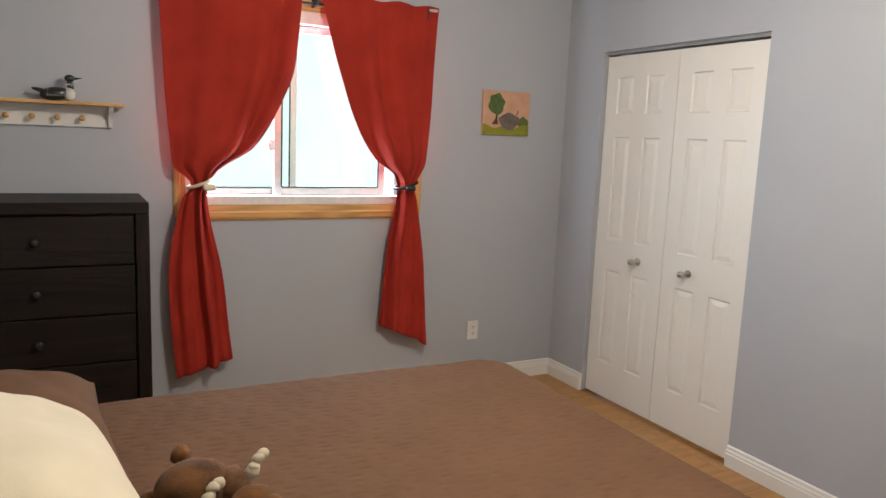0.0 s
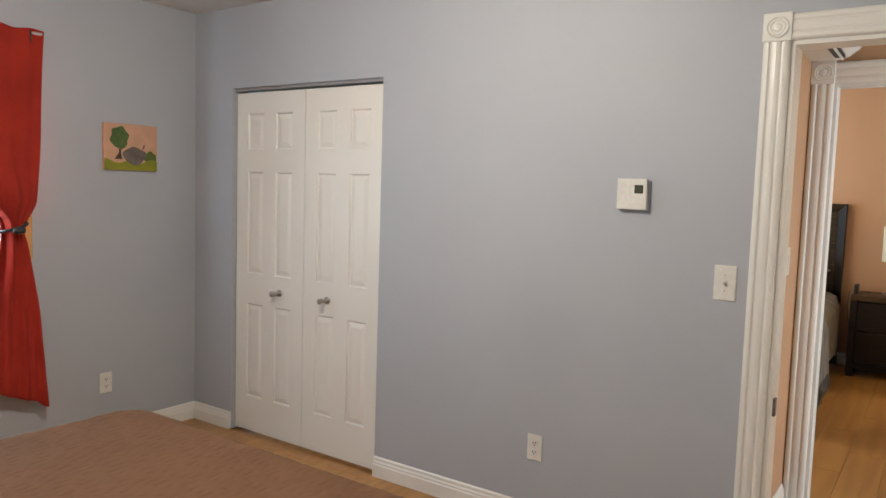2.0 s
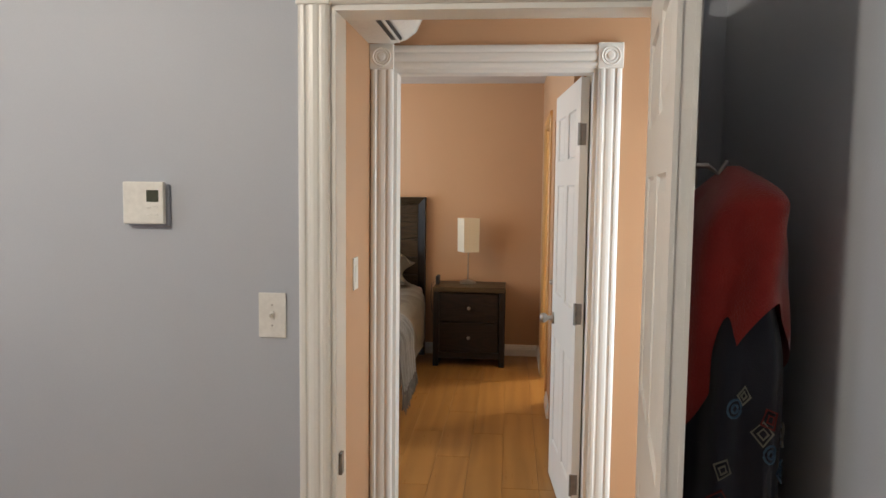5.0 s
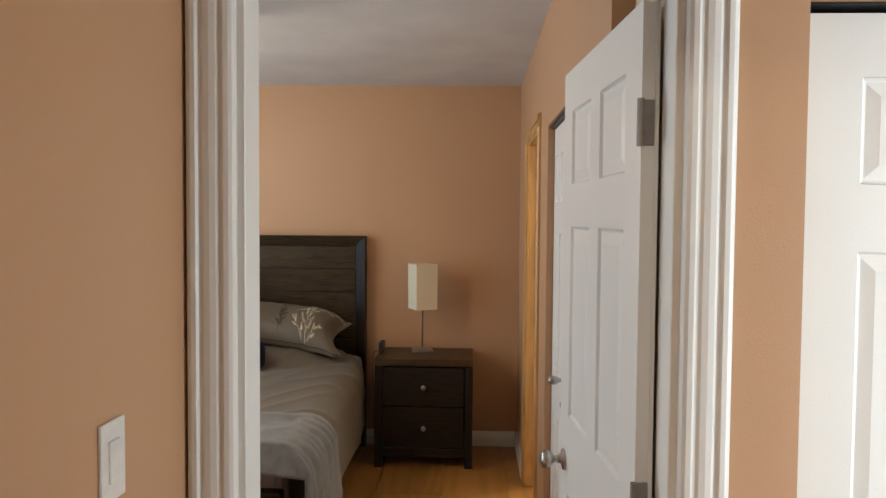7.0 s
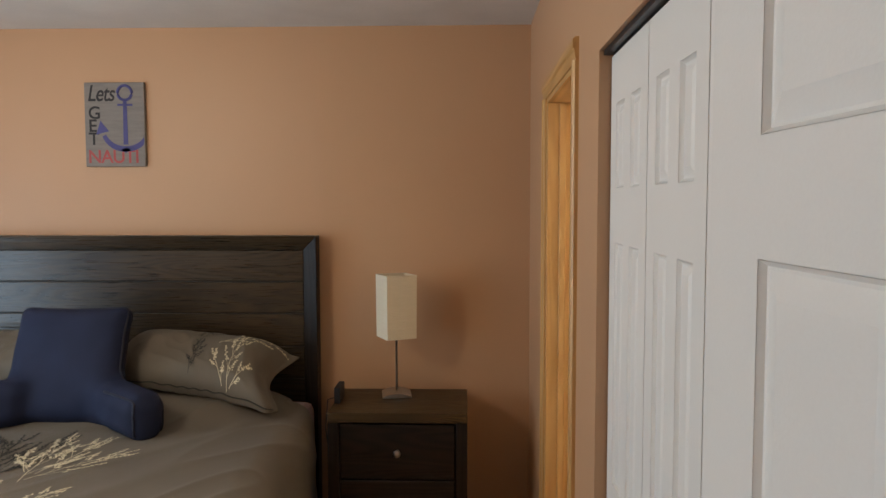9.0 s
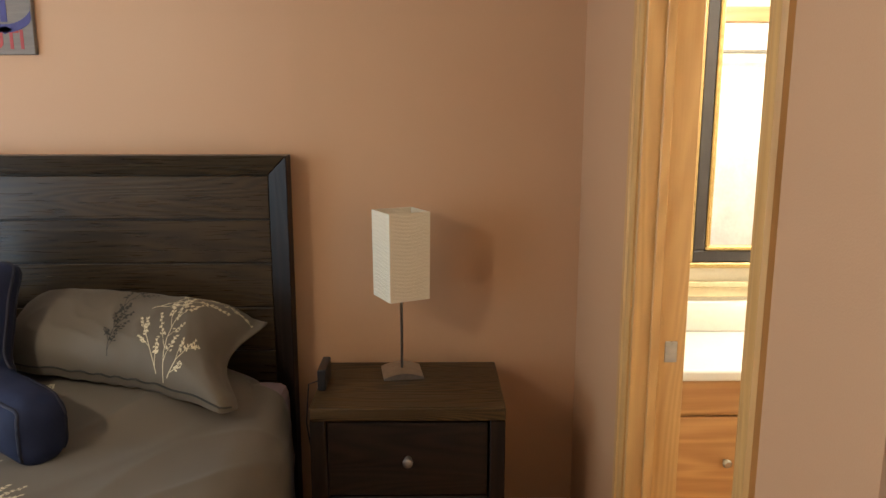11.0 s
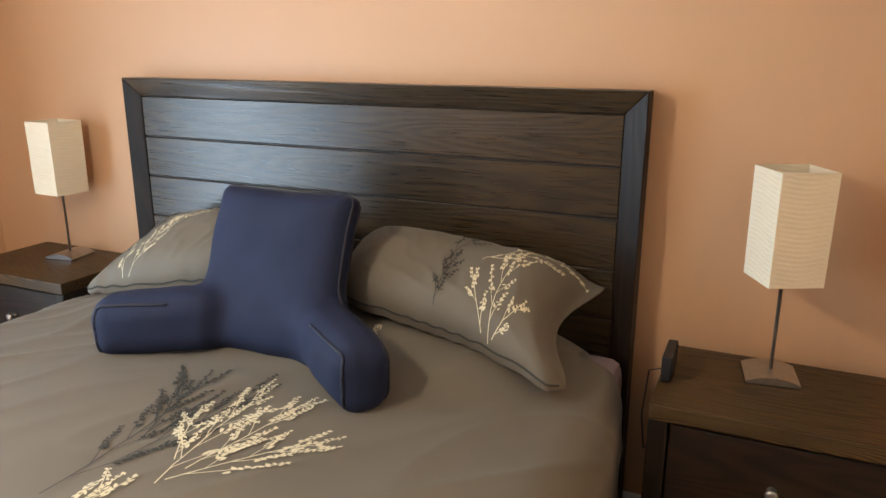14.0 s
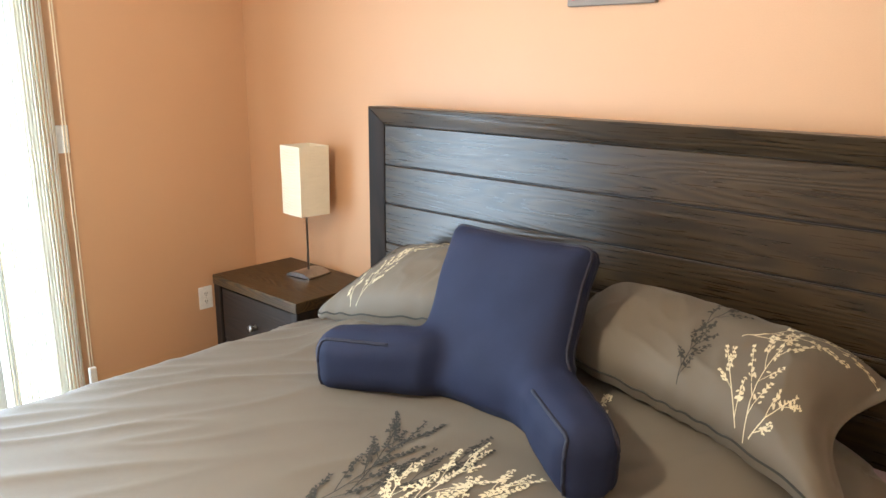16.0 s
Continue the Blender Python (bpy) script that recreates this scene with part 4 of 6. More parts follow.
def plate(name, label, m, w, h, kind):
    """A wall plate in local x, z facing -y: outlet, toggle or blank rocker."""
    t = thing(name, label, "outlet" if kind == "outlet" else "switch", m)
    part("cover", box(-w / 2, w / 2, -0.006, 0, -h / 2, h / 2, 0.003, 2), PLASTIC, t)
    if kind == "outlet":
        for z in (-0.02, 0.02):
            r = part("receptacle", lathe([(0.0155, 0), (0.0155, 0.002), (0.0145, 0.003)], Matrix.Translation((0, -0.0055, z)) @ pose(0, 0, 0, 90), 18), PLASTIC, t)
            bm = box(-0.0075, -0.0045, -0.0094, -0.0075, z - 0.002, z + 0.007)
            bx(bm, 0.0045, 0.0075, -0.0094, -0.0075, z - 0.002, z + 0.007)
            lathe([(0.0028, 0), (0.0028, 0.0015)], Matrix.Translation((0, -0.0078, z - 0.008)) @ pose(0, 0, 0, 90), 8, bm)
            part("slots", bm, BLACK, r, "dark outlet slots")
    elif kind == "toggle":
        part("toggle_slot", box(-0.006, 0.006, -0.0075, -0.005, -0.013, 0.013, 0.001), PLASTIC, t)
        tg = box(-0.004, 0.004, -0.022, -0.006, -0.004, 0.006, 0.002)
        part("toggle", tg, mat("aged_plastic", (0.55, 0.52, 0.45), 0.35), t)
    else:
        part("rocker", box(-0.016, 0.016, -0.009, -0.005, -0.033, 0.033, 0.002), PLASTIC, t)
    for z in ((0,) if kind == "outlet" else (-0.03, 0.03)):
        part("screw", lathe([(0.003, 0), (0.0026, 0.0012)], Matrix.Translation((0, -0.0058, z)) @ pose(0, 0, 0, 90), 8), CHROME, t)
    return t


TO_W = pose(0, 0, 0, 0, 0, -90)    # turns a plate that faces -y to face -x
plate("outlet", "white duplex outlet on the blue-grey wall", Matrix.Translation((4.05, YW, 0.345)), 0.072, 0.116, "outlet")
plate("outlet", "white duplex outlet on the blue-grey wall", Matrix.Translation((XA, 2.145, 0.365)) @ TO_W, 0.072, 0.116, "outlet")
plate("light_switch", "white toggle switch plate beside the doorway", Matrix.Translation((XA, 1.379, 1.18)) @ TO_W, 0.082, 0.132, "toggle")
plate("light_switch", "white switch plate on the hall wall", Matrix.Translation((5.355, YH1, 1.222)), 0.075, 0.125, "rocker")
plate("outlet", "white duplex outlet on the terracotta wall", Matrix.Translation((9.06, YL, 0.485)), 0.074, 0.116, "outlet")


def thermostat():
    t = thing("thermostat", "white digital thermostat with a small dark display", "thermostat", Matrix.Translation((XA, 1.745, 1.497)) @ TO_W)
    part("base", box(-0.060, 0.062, -0.014, 0, -0.062, 0.06, 0.002), mat("thermostat_base", (0.40, 0.43, 0.50), 0.5), t, "grey backing plate")
    part("cover", box(-0.066, 0.056, -0.032, -0.014, -0.056, 0.066, 0.004, 2), PLASTIC, t)
    part("display", box(0.006, 0.042, -0.0335, -0.031, 0.008, 0.042, 0.001), mat("lcd", (0.055, 0.06, 0.04), 0.25, scale=40), t, "dark green display")
    for x in (0.006, 0.028):
        for z in (-0.012, -0.034):
            part("button", box(x, x + 0.013, -0.034, -0.031, z, z + 0.008, 0.002), PLASTIC, t)


thermostat()


def robe():
    """A dressing gown with scattered outline motifs, a red garment thrown over it, on the back of the door."""
    t = thing("dressing_gown", "dark printed dressing gown with a red collar hanging behind the door", "dressing gown")
    cx, cy = 4.0, 0.285

    def column(z0, z1, rx, ry, folds, seed, dx=0.0):
        def fn(u, v):
            a = 2 * math.pi * u
            z = z1 + (z0(a) - z1) * v
            k = math.sin(min(1.0, v * 3.2 + 0.08) * math.pi / 2) * (1 + 0.12 * v)
            f = 1 + 0.10 * math.sin(folds * a + seed + 2 * v) * min(1, v * 3) + 0.05 * noise.noise(Vector((math.cos(a) * 2, math.sin(a) * 2, v * 5 + seed)))
            return (cx + dx + rx * k * f * math.cos(a) + 0.02 * v, cy + ry * k * f * math.sin(a), z)
        return fn
    navy = mat("navy_fleece", (0.012, 0.013, 0.024), 0.9, scale=12, bump=0.4, bscale=500, sheen=0.15)
    part("gown", grid(column(lambda a: 0.55 + 0.02 * math.sin(3 * a), 1.52, 0.150, 0.085, 7, 1.0), 72, 60, wrap=True), navy, t, "navy fleece with small outline motifs", True)
    red = mat("red_knit", (0.33, 0.018, 0.012), 0.9, dark=(0.24, 0.012, 0.009), scale=10, bump=0.6, bscale=300, sheen=0.3)
    part("red_collar", grid(column(lambda a: 1.25 - 0.10 * math.cos(2 * a + 2.6) - 0.05 * math.sin(a), 1.60, 0.155, 0.092, 5, 2.0), 72, 40, wrap=True), red, t, "red knitted collar", True)
    inks = [mat("print_white", (0.25, 0.24, 0.19), 0.8), mat("print_blue", (0.06, 0.12, 0.19), 0.8), mat("print_red", (0.20, 0.02, 0.015), 0.8)]
    rnd = random.Random(8)
    fn = column(lambda a: 0.55, 1.52, 0.154, 0.089, 7, 1.0)
    for k in range(26):
        u0, v0 = 0.42 + 0.30 * rnd.random(), 0.30 + 0.66 * (k + rnd.random()) / 26
        n = rnd.choice((4, 4, 12))
        r, turn = rnd.uniform(0.02, 0.034), rnd.random() * 3
        for rr in (r, r * 0.45):
            pts = [fn(u0 + rr * 0.9 * math.cos(2 * math.pi * i / n + turn), v0 + rr * 0.75 * math.sin(2 * math.pi * i / n + turn)) for i in range(n)]
            bm = tube(pts, 0.0022, 5, closed=True)
            part("motif", bm, inks[k % 3 if k % 5 else 0], t)
    part("hook", tube([(4.0, 0.385, 1.60), (4.0, 0.33, 1.60), (4.0, 0.31, 1.585), (4.0, 0.295, 1.61)], 0.005, 8), CHROME, t, "metal hook")


robe()
cl = thing("ceiling_light", "flush ceiling light with an opal glass shade", "ceiling light")
part("canopy", lathe([(0.13, H - 0.025), (0.15, H - 0.02), (0.15, H)], Matrix.Translation((2.7, 2.35, 0)), 28), CHROME, cl, smooth=True)

# ---------------------------------------------------------------- hall


def air_conditioner():
    t = thing("wall_air_conditioner", "white wall-mounted split air conditioner high in the hall", "air conditioner")
    x0, x1 = 4.80, 5.60
    out = [(0, 0.0), (0.10, -0.005), (0.155, 0.01), (0.195, 0.04), (0.218, 0.085), (0.222, 0.14), (0.215, 0.28), (0.19, 0.29), (0, 0.29)]
    m = Matrix(((0, 0, 1, x0), (-1, 0, 0, YH1), (0, 1, 0, 2.145), (0, 0, 0, 1)))
    part("body", prism(out, m, x1 - x0), PLASTIC, t)
    for x in (x0 - 0.006, x1):
        m2 = Matrix(((0, 0, 1, x), (-1, 0, 0, YH1), (0, 1, 0, 2.143), (0, 0, 0, 1)))
        part("end_cap", prism([(u * 1.02, v * 1.01) for u, v in out], m2, 0.006), PLASTIC, t)
    part("louvre_slot", box(x0 + 0.08, x1 - 0.08, YH1 - 0.152, YH1 - 0.112, 2.137, 2.148), BLACK, t, "black air slot")
    part("louvre", box(x0 + 0.08, x1 - 0.08, YH1 - 0.145, YH1 - 0.14, 2.125, 2.145), PLASTIC, t)


air_conditioner()

# ---------------------------------------------------------------- second bedroom
YB = 2.490                     # the bed's middle


def headboard(parent):
    x0, y0, y1, h = 9.267, 1.476, 3.529, 1.470
    p = part("headboard", box(x0 + 0.035, x0 + 0.075, y0 + 0.02, y1 - 0.02, 0.0, h - 0.03), BLACK, parent, "dark stained plank headboard")
    w = 0.070
    out = [(0, 0.0), (w, 0.028), (w, 0.085), (0, 0.085)]     # bevelled inwards: outer edge proud
    zs = [0.43, 0.585, 0.75, 0.915, 1.08, 1.24, h - w]
    for a, b in zip(zs, zs[1:]):
        bm = box(x0 + 0.026, x0 + 0.05, y0 + w, y1 - w, a + 0.0025, b - 0.0025, 0.003)
        part("plank", bm, PLANK_PINE, p)

    def rail(a, b, inner_a, inner_b, material):
        bm = bmesh.new()
        n0 = [Vector((x0, *a)), Vector((x0, *b)), Vector((x0 + 0.024, *inner_b)), Vector((x0 + 0.024, *inner_a))]
        f = [bm.verts.new(v) for v in n0]
        g = [bm.verts.new((x0 + 0.085, v.y, v.z)) for v in n0]
        bm.faces.new(f)
        bm.faces.new(g[::-1])
        for i in range(4):
            bm.faces.new((f[i], f[(i + 1) % 4], g[(i + 1) % 4], g[i]))
        bmesh.ops.bevel(bm, geom=bm.edges[:], offset=0.0025, segments=1, affect="EDGES")
        return part("frame_rail", bm, material, p)
    rail((y0, h), (y1, h), (y0 + w, h - w), (y1 - w, h - w), PLANK_PINE)
    rail((y0, 0), (y0, h), (y0 + w, 0.0), (y0 + w, h - w), ESPRESSO_Z)
    rail((y1, 0), (y1, h), (y1 - w, 0.0), (y1 - w, h - w), ESPRESSO_Z)


bed2 = thing("king_bed", "king bed with a dark plank headboard and taupe duvet", "bed")
headboard(bed2)
for y0, y1 in ((1.54, 1.57), (3.43, 3.46)):
    part("side_rail", box(7.12, 9.28, y0, y1, 0.17, 0.36, 0.004), ESPRESSO_X, bed2)
part("footboard", box(7.05, 7.11, 1.478, 3.527, 0.06, 0.52, 0.006), ESPRESSO_Y, bed2)
for y in (1.478, 3.447):
    part("foot", box(7.05, 7.11, y, y + 0.08, 0, 0.06, 0.004), ESPRESSO_Z, bed2)
part("mattress", box(7.13, 9.26, 1.483, 3.49, 0.30, 0.655, 0.07, 4), SHEET_CLOTH, bed2, "mattress in a mauve sheet")


def duvet_relief(x, y):
    """Smooth cloth that rises over the sleeping pillows, with a few long creases fanning out towards the far side."""
    lift = 0.085 * ease(8.62, 8.98, x) * ease(1.52, 1.85, y) * ease(3.42, 3.15, y)
    a = -0.004 + 0.005 * noise.noise(Vector((x * 1.6, y * 1.1, 0))) + 0.003 * noise.noise(Vector((x * 3.4 + y * 1.2, y * 2.2 - x, 3)))
    far = ease(2.55, 3.2, y)
    near = ease(2.1, 1.7, y)
    ridge = 1 - abs(noise.noise(Vector((x * 1.6 - y * 0.9, x * 5.0 + y * 8.0, 7))))
    b = 0.009 * far * ridge ** 5
    cross = 1 - abs(noise.noise(Vector((x * 2.6 + y * 3.2, y * 1.2 - x * 0.7, 11))))
    c = (0.0045 + 0.006 * near) * cross ** 7
    return a + b + c + lift


TOP2 = 0.680
bed_cover(bed2, "duvet", TAUPE_CLOTH, 7.12, 9.262, YB, 1.065, TOP2, 0.20, 0.13, duvet_relief, 260, 300, "taupe cotton duvet cover with sprig print", corner=0.22, pull=0.028)


def sprig(put, base, ang, length, seed, branches=8, leaf=0.0088, stems=1, spread=0.55):
    """Seed-head sprays: curved stems with side branches and clusters of small leaves. put maps flat (x, y) to the cloth."""
    rnd = random.Random(seed)
    bm = bmesh.new()

    def leafy(x, y, a, s):
        n = 6
        vs = []
        for k in range(n):
            t = 2 * math.pi * k / n
            dx, dy = s * (1.0 if k % 3 else 1.35) * math.cos(t), s * 0.52 * math.sin(t)
            vs.append(bm.verts.new(put(x + dx * math.cos(a) - dy * math.sin(a), y + dx * math.sin(a) + dy * math.cos(a))))
        bm.faces.new(vs)

    def stem(x, y, a, ln, w, bend, dense):
        n = max(6, int(ln / 0.014))
        pts = []
        for i in range(n + 1):
            pts.append((x, y, a))
            x += ln / n * math.cos(a)
            y += ln / n * math.sin(a)
            a += bend / n
        for (px, py, pa), (qx, qy, qa) in zip(pts, pts[1:]):
            dx, dy = w * math.sin(pa), w * math.cos(pa)
            bm.faces.new([bm.verts.new(put(*p)) for p in ((px - dx, py + dy), (px + dx, py - dy), (qx + dx * 0.95, qy - dy * 0.95), (qx - dx * 0.95, qy + dy * 0.95))])
        for i, (px, py, pa) in enumerate(pts):
            if i / n > 1 - dense:
                for _ in range(3):
                    s = leaf * rnd.uniform(0.6, 1.2) * (1.1 - 0.5 * i / n)
                    off = rnd.uniform(-1, 1) * leaf * 1.5 * (1.15 - 0.7 * i / n)
                    leafy(px - off * math.sin(pa), py + off * math.cos(pa), pa + rnd.uniform(-0.9, 0.9), s)
        return pts
    main = stem(base[0], base[1], ang, length, leaf * 0.17, rnd.uniform(-0.35, 0.35), 0.4)
    for b in range(branches):
        i = int(len(main) * (0.12 + 0.75 * b / branches))
        px, py, pa = main[min(i, len(main) - 1)]
        side = 1 if b % 2 else -1
        stem(px, py, pa + side * rnd.uniform(0.3, spread), length * rnd.uniform(0.25, 0.5) * (1.1 - 0.5 * b / branches), leaf * 0.13, side * rnd.uniform(-0.5, 0.3), 0.66)
    return bm


def on_duvet(x, y):
    return (x, y, TOP2 + duvet_relief(x, y) + 0.0035)


for base, ang, ln, seed, mt, br in (((7.95, 2.46), -0.02, 0.64, 2, DARK_PRINT, 9), ((8.10, 2.42), -0.20, 0.50, 12, DARK_PRINT, 6), ((8.20, 2.44), 0.30, 0.36, 15, DARK_PRINT, 6),
                                    ((8.08, 2.27), 0.20, 0.51, 4, CREAM_PRINT, 8), ((8.10, 2.26), -0.60, 0.41, 3, CREAM_PRINT, 7), ((8.17, 2.30), 0.62, 0.27, 14, CREAM_PRINT, 5), ((8.15, 2.25), -0.18, 0.42, 17, CREAM_PRINT, 7),
                                    ((7.76, 2.36), -0.10, 0.32, 6, CREAM_PRINT, 6), ((7.82, 2.20), -0.45, 0.26, 8, CREAM_PRINT, 5), ((8.80, 2.15), 0.35, 0.13, 9, CREAM_PRINT, 3)):
    part("print", sprig(on_duvet, base, ang, ln, seed, br), mt, bed2, "cream sprig print" if mt is CREAM_PRINT else "charcoal sprig print")


def sham(label, y_out, y_in, reach, seed, prints):
    """A pillow in a printed sham, lying back against the headboard: its outer lower corner reaches forward, its outer upper corner is a flat ear."""
    t = thing("pillow", label, "pillow", group="pillows on the king bed")
    side = 1 if y_in > y_out else -1
    length = abs(y_in - y_out)

    def skin(u, v, sign, lift=0.0):
        # u: 0 at the lower edge, 1 at the upper; v: 0 at the outer end, 1 at the inner
        low = Vector((smooth_keys([(0, 8.82 + reach), (0.05, 8.772 + reach), (0.17, 8.815 + reach * 0.7), (0.4, 8.885), (0.75, 8.925), (1, 9.0)], v), 0, smooth_keys([(0, 0.722), (0.18, 0.742), (0.4, 0.768), (0.75, 0.80), (1, 0.80)], v)))
        top = Vector((9.262 - 0.03 * ease(0, 0.4, v), 0, smooth_keys([(0, 0.868), (0.25, 0.918), (0.5, 0.952), (0.8, 0.965), (1, 0.93)], v)))
        hollow = 0.085 * math.sin(math.pi * u) ** 1.5 * (1 - v) ** 6
        p = low.lerp(top, u)
        p.y = y_out + side * (v * length + hollow)
        n = Vector((-(top.z - low.z), 0, top.x - low.x)).normalized()
        w = min(1.0, 2 * abs(v - 0.5) / (0.99 - 0.09 * u))
        h = max(0.0, 1 - abs(2 * u - 1) ** 3.2) ** 0.62 * max(0.0, 1 - w ** 5) ** 0.6
        h *= 1 + 0.12 * noise.noise(Vector((u * 2, v * 3, seed)))
        crease = 0.006 * (1 - abs(noise.noise(Vector((u * 2.2 + v * 5, v * 9 - u * 4, seed + 4))))) ** 6 * min(1.0, 6 * min(u, 1 - u, v, 1 - v))
        pucker = 0.005 * math.sin(v * 60 + 4 * math.sin(v * 9 + seed)) * max(0.0, 1 - 7 * min(u, 1 - u))
        q = p + n * (sign * (0.118 if sign > 0 else 0.055) * h + crease + pucker + 0.002 * sign + lift)
        q.z += 0.010 * noise.noise(Vector((u * 2, v * 2.5, seed + 9)))
        return q
    bm = bmesh.new()
    grid(lambda a, b: skin(a, b, 1), 46, 80, bm)
    grid(lambda a, b: skin(a, b, -1), 46, 80, bm)
    for edge in ([(0.0, k / 80) for k in range(81)], [(1.0, k / 80) for k in range(81)], [(k / 46, 0.0) for k in range(47)], [(k / 46, 1.0) for k in range(47)]):
        grid(lambda a, b: skin(*edge[int(round(a * (len(edge) - 1)))], 1 if b > 0.5 else -1), len(edge) - 1, 1, bm)
    bmesh.ops.remove_doubles(bm, verts=bm.verts[:], dist=0.0008)
    part("sham", bm, TAUPE_CLOTH, t, smooth=True)
    part("seam", tube([skin(0.012, k / 60, 1, 0.001) for k in range(1, 60)], 0.003, 6), DARK_PRINT, t, "dark seam along the lower edge", True)

    def put(a, b):
        # metres: a up from the lower edge, b from the outer end
        return skin(max(0.02, min(0.98, a / 0.42)), max(0.02, min(0.98, b / length)), 1, 0.0016)
    for base, ang, ln, sd, mt, br in prints:
        part("print", sprig(put, base, ang, ln, sd, br, 0.0072, 1, 0.5), mt, t, "cream sprig print" if mt is CREAM_PRINT else "charcoal sprig print")
    return t


sham("taupe pillow in a sham with a cream and charcoal sprig print", 1.565, 2.42, 0.0, 2.0,
     [((0.01, 0.232), 0.05, 0.34, 31, CREAM_PRINT, 6), ((0.02, 0.255), 0.42, 0.20, 35, CREAM_PRINT, 3), ((0.02, 0.22), -0.55, 0.17, 36, CREAM_PRINT, 3), ((0.25, 0.32), -1.0, 0.32, 33, CREAM_PRINT, 6),
      ((0.04, 0.42), 0.05, 0.22, 32, DARK_PRINT, 6), ((0.20, 0.44), -0.40, 0.22, 34, DARK_PRINT, 5)])
sham("taupe pillow in a sham with a cream and charcoal sprig print", 3.385, 2.52, 0.07, 6.0,
     [((0.02, 0.22), 0.25, 0.28, 41, CREAM_PRINT, 8), ((0.02, 0.19), -0.3, 0.18, 45, CREAM_PRINT, 3), ((0.24, 0.22), 1.1, 0.28, 43, CREAM_PRINT, 7), ((0.06, 0.10), 0.1, 0.20, 42, DARK_PRINT, 7), ((0.22, 0.14), 0.5, 0.16, 44, DARK_PRINT, 5)])


def skin_of(field, lo, hi, step):
    """The closed surface where field(x, y, z) is zero, as quads on a regular lattice, each corner drawn to the surface."""
    n = [int(math.ceil((b - a) / step)) + 1 for a, b in zip(lo, hi)]
    axes = [np.array([a + step * k for k in range(c)]) for a, c in zip(lo, n)]
    X, Y, Z = np.meshgrid(*axes, indexing="ij")
    f = field(X, Y, Z)
    ins = f < 0
    total, count = np.zeros((n[0] - 1, n[1] - 1, n[2] - 1, 3)), np.zeros((n[0] - 1, n[1] - 1, n[2] - 1))
    quads = []
    idx = np.arange(count.size).reshape(count.shape)
    P = np.stack([X, Y, Z], -1)
    for ax in range(3):
        a = [slice(None)] * 3
        b = [slice(None)] * 3
        a[ax], b[ax] = slice(0, -1), slice(1, None)
        a, b = tuple(a), tuple(b)
        cut = ins[a] != ins[b]
        fa, fb = f[a], f[b]
        k = np.where(cut, fa / np.where(cut, fa - fb, 1.0), 0.0)[..., None]
        q = P[a] * (1 - k) + P[b] * k
        o1, o2 = [i for i in range(3) if i != ax]
        for d1 in (0, 1):
            for d2 in (0, 1):
                g = [slice(None)] * 3
                g[o1] = slice(d1, n[o1] - 1 + d1)
                g[o2] = slice(d2, n[o2] - 1 + d2)
                m = cut[tuple(g)]
                total += np.where(m[..., None], q[tuple(g)], 0.0)
                count += m
        for i in np.argwhere(cut):
            c = []
            for d1, d2 in ((0, 0), (1, 0), (1, 1), (0, 1)):
                j = list(i)
                j[o1] -= d1
                j[o2] -= d2
                c.append(int(idx[tuple(j)]))
            quads.append(c)
    at = total / np.maximum(count, 1)[..., None]
    return at.reshape(-1, 3), quads


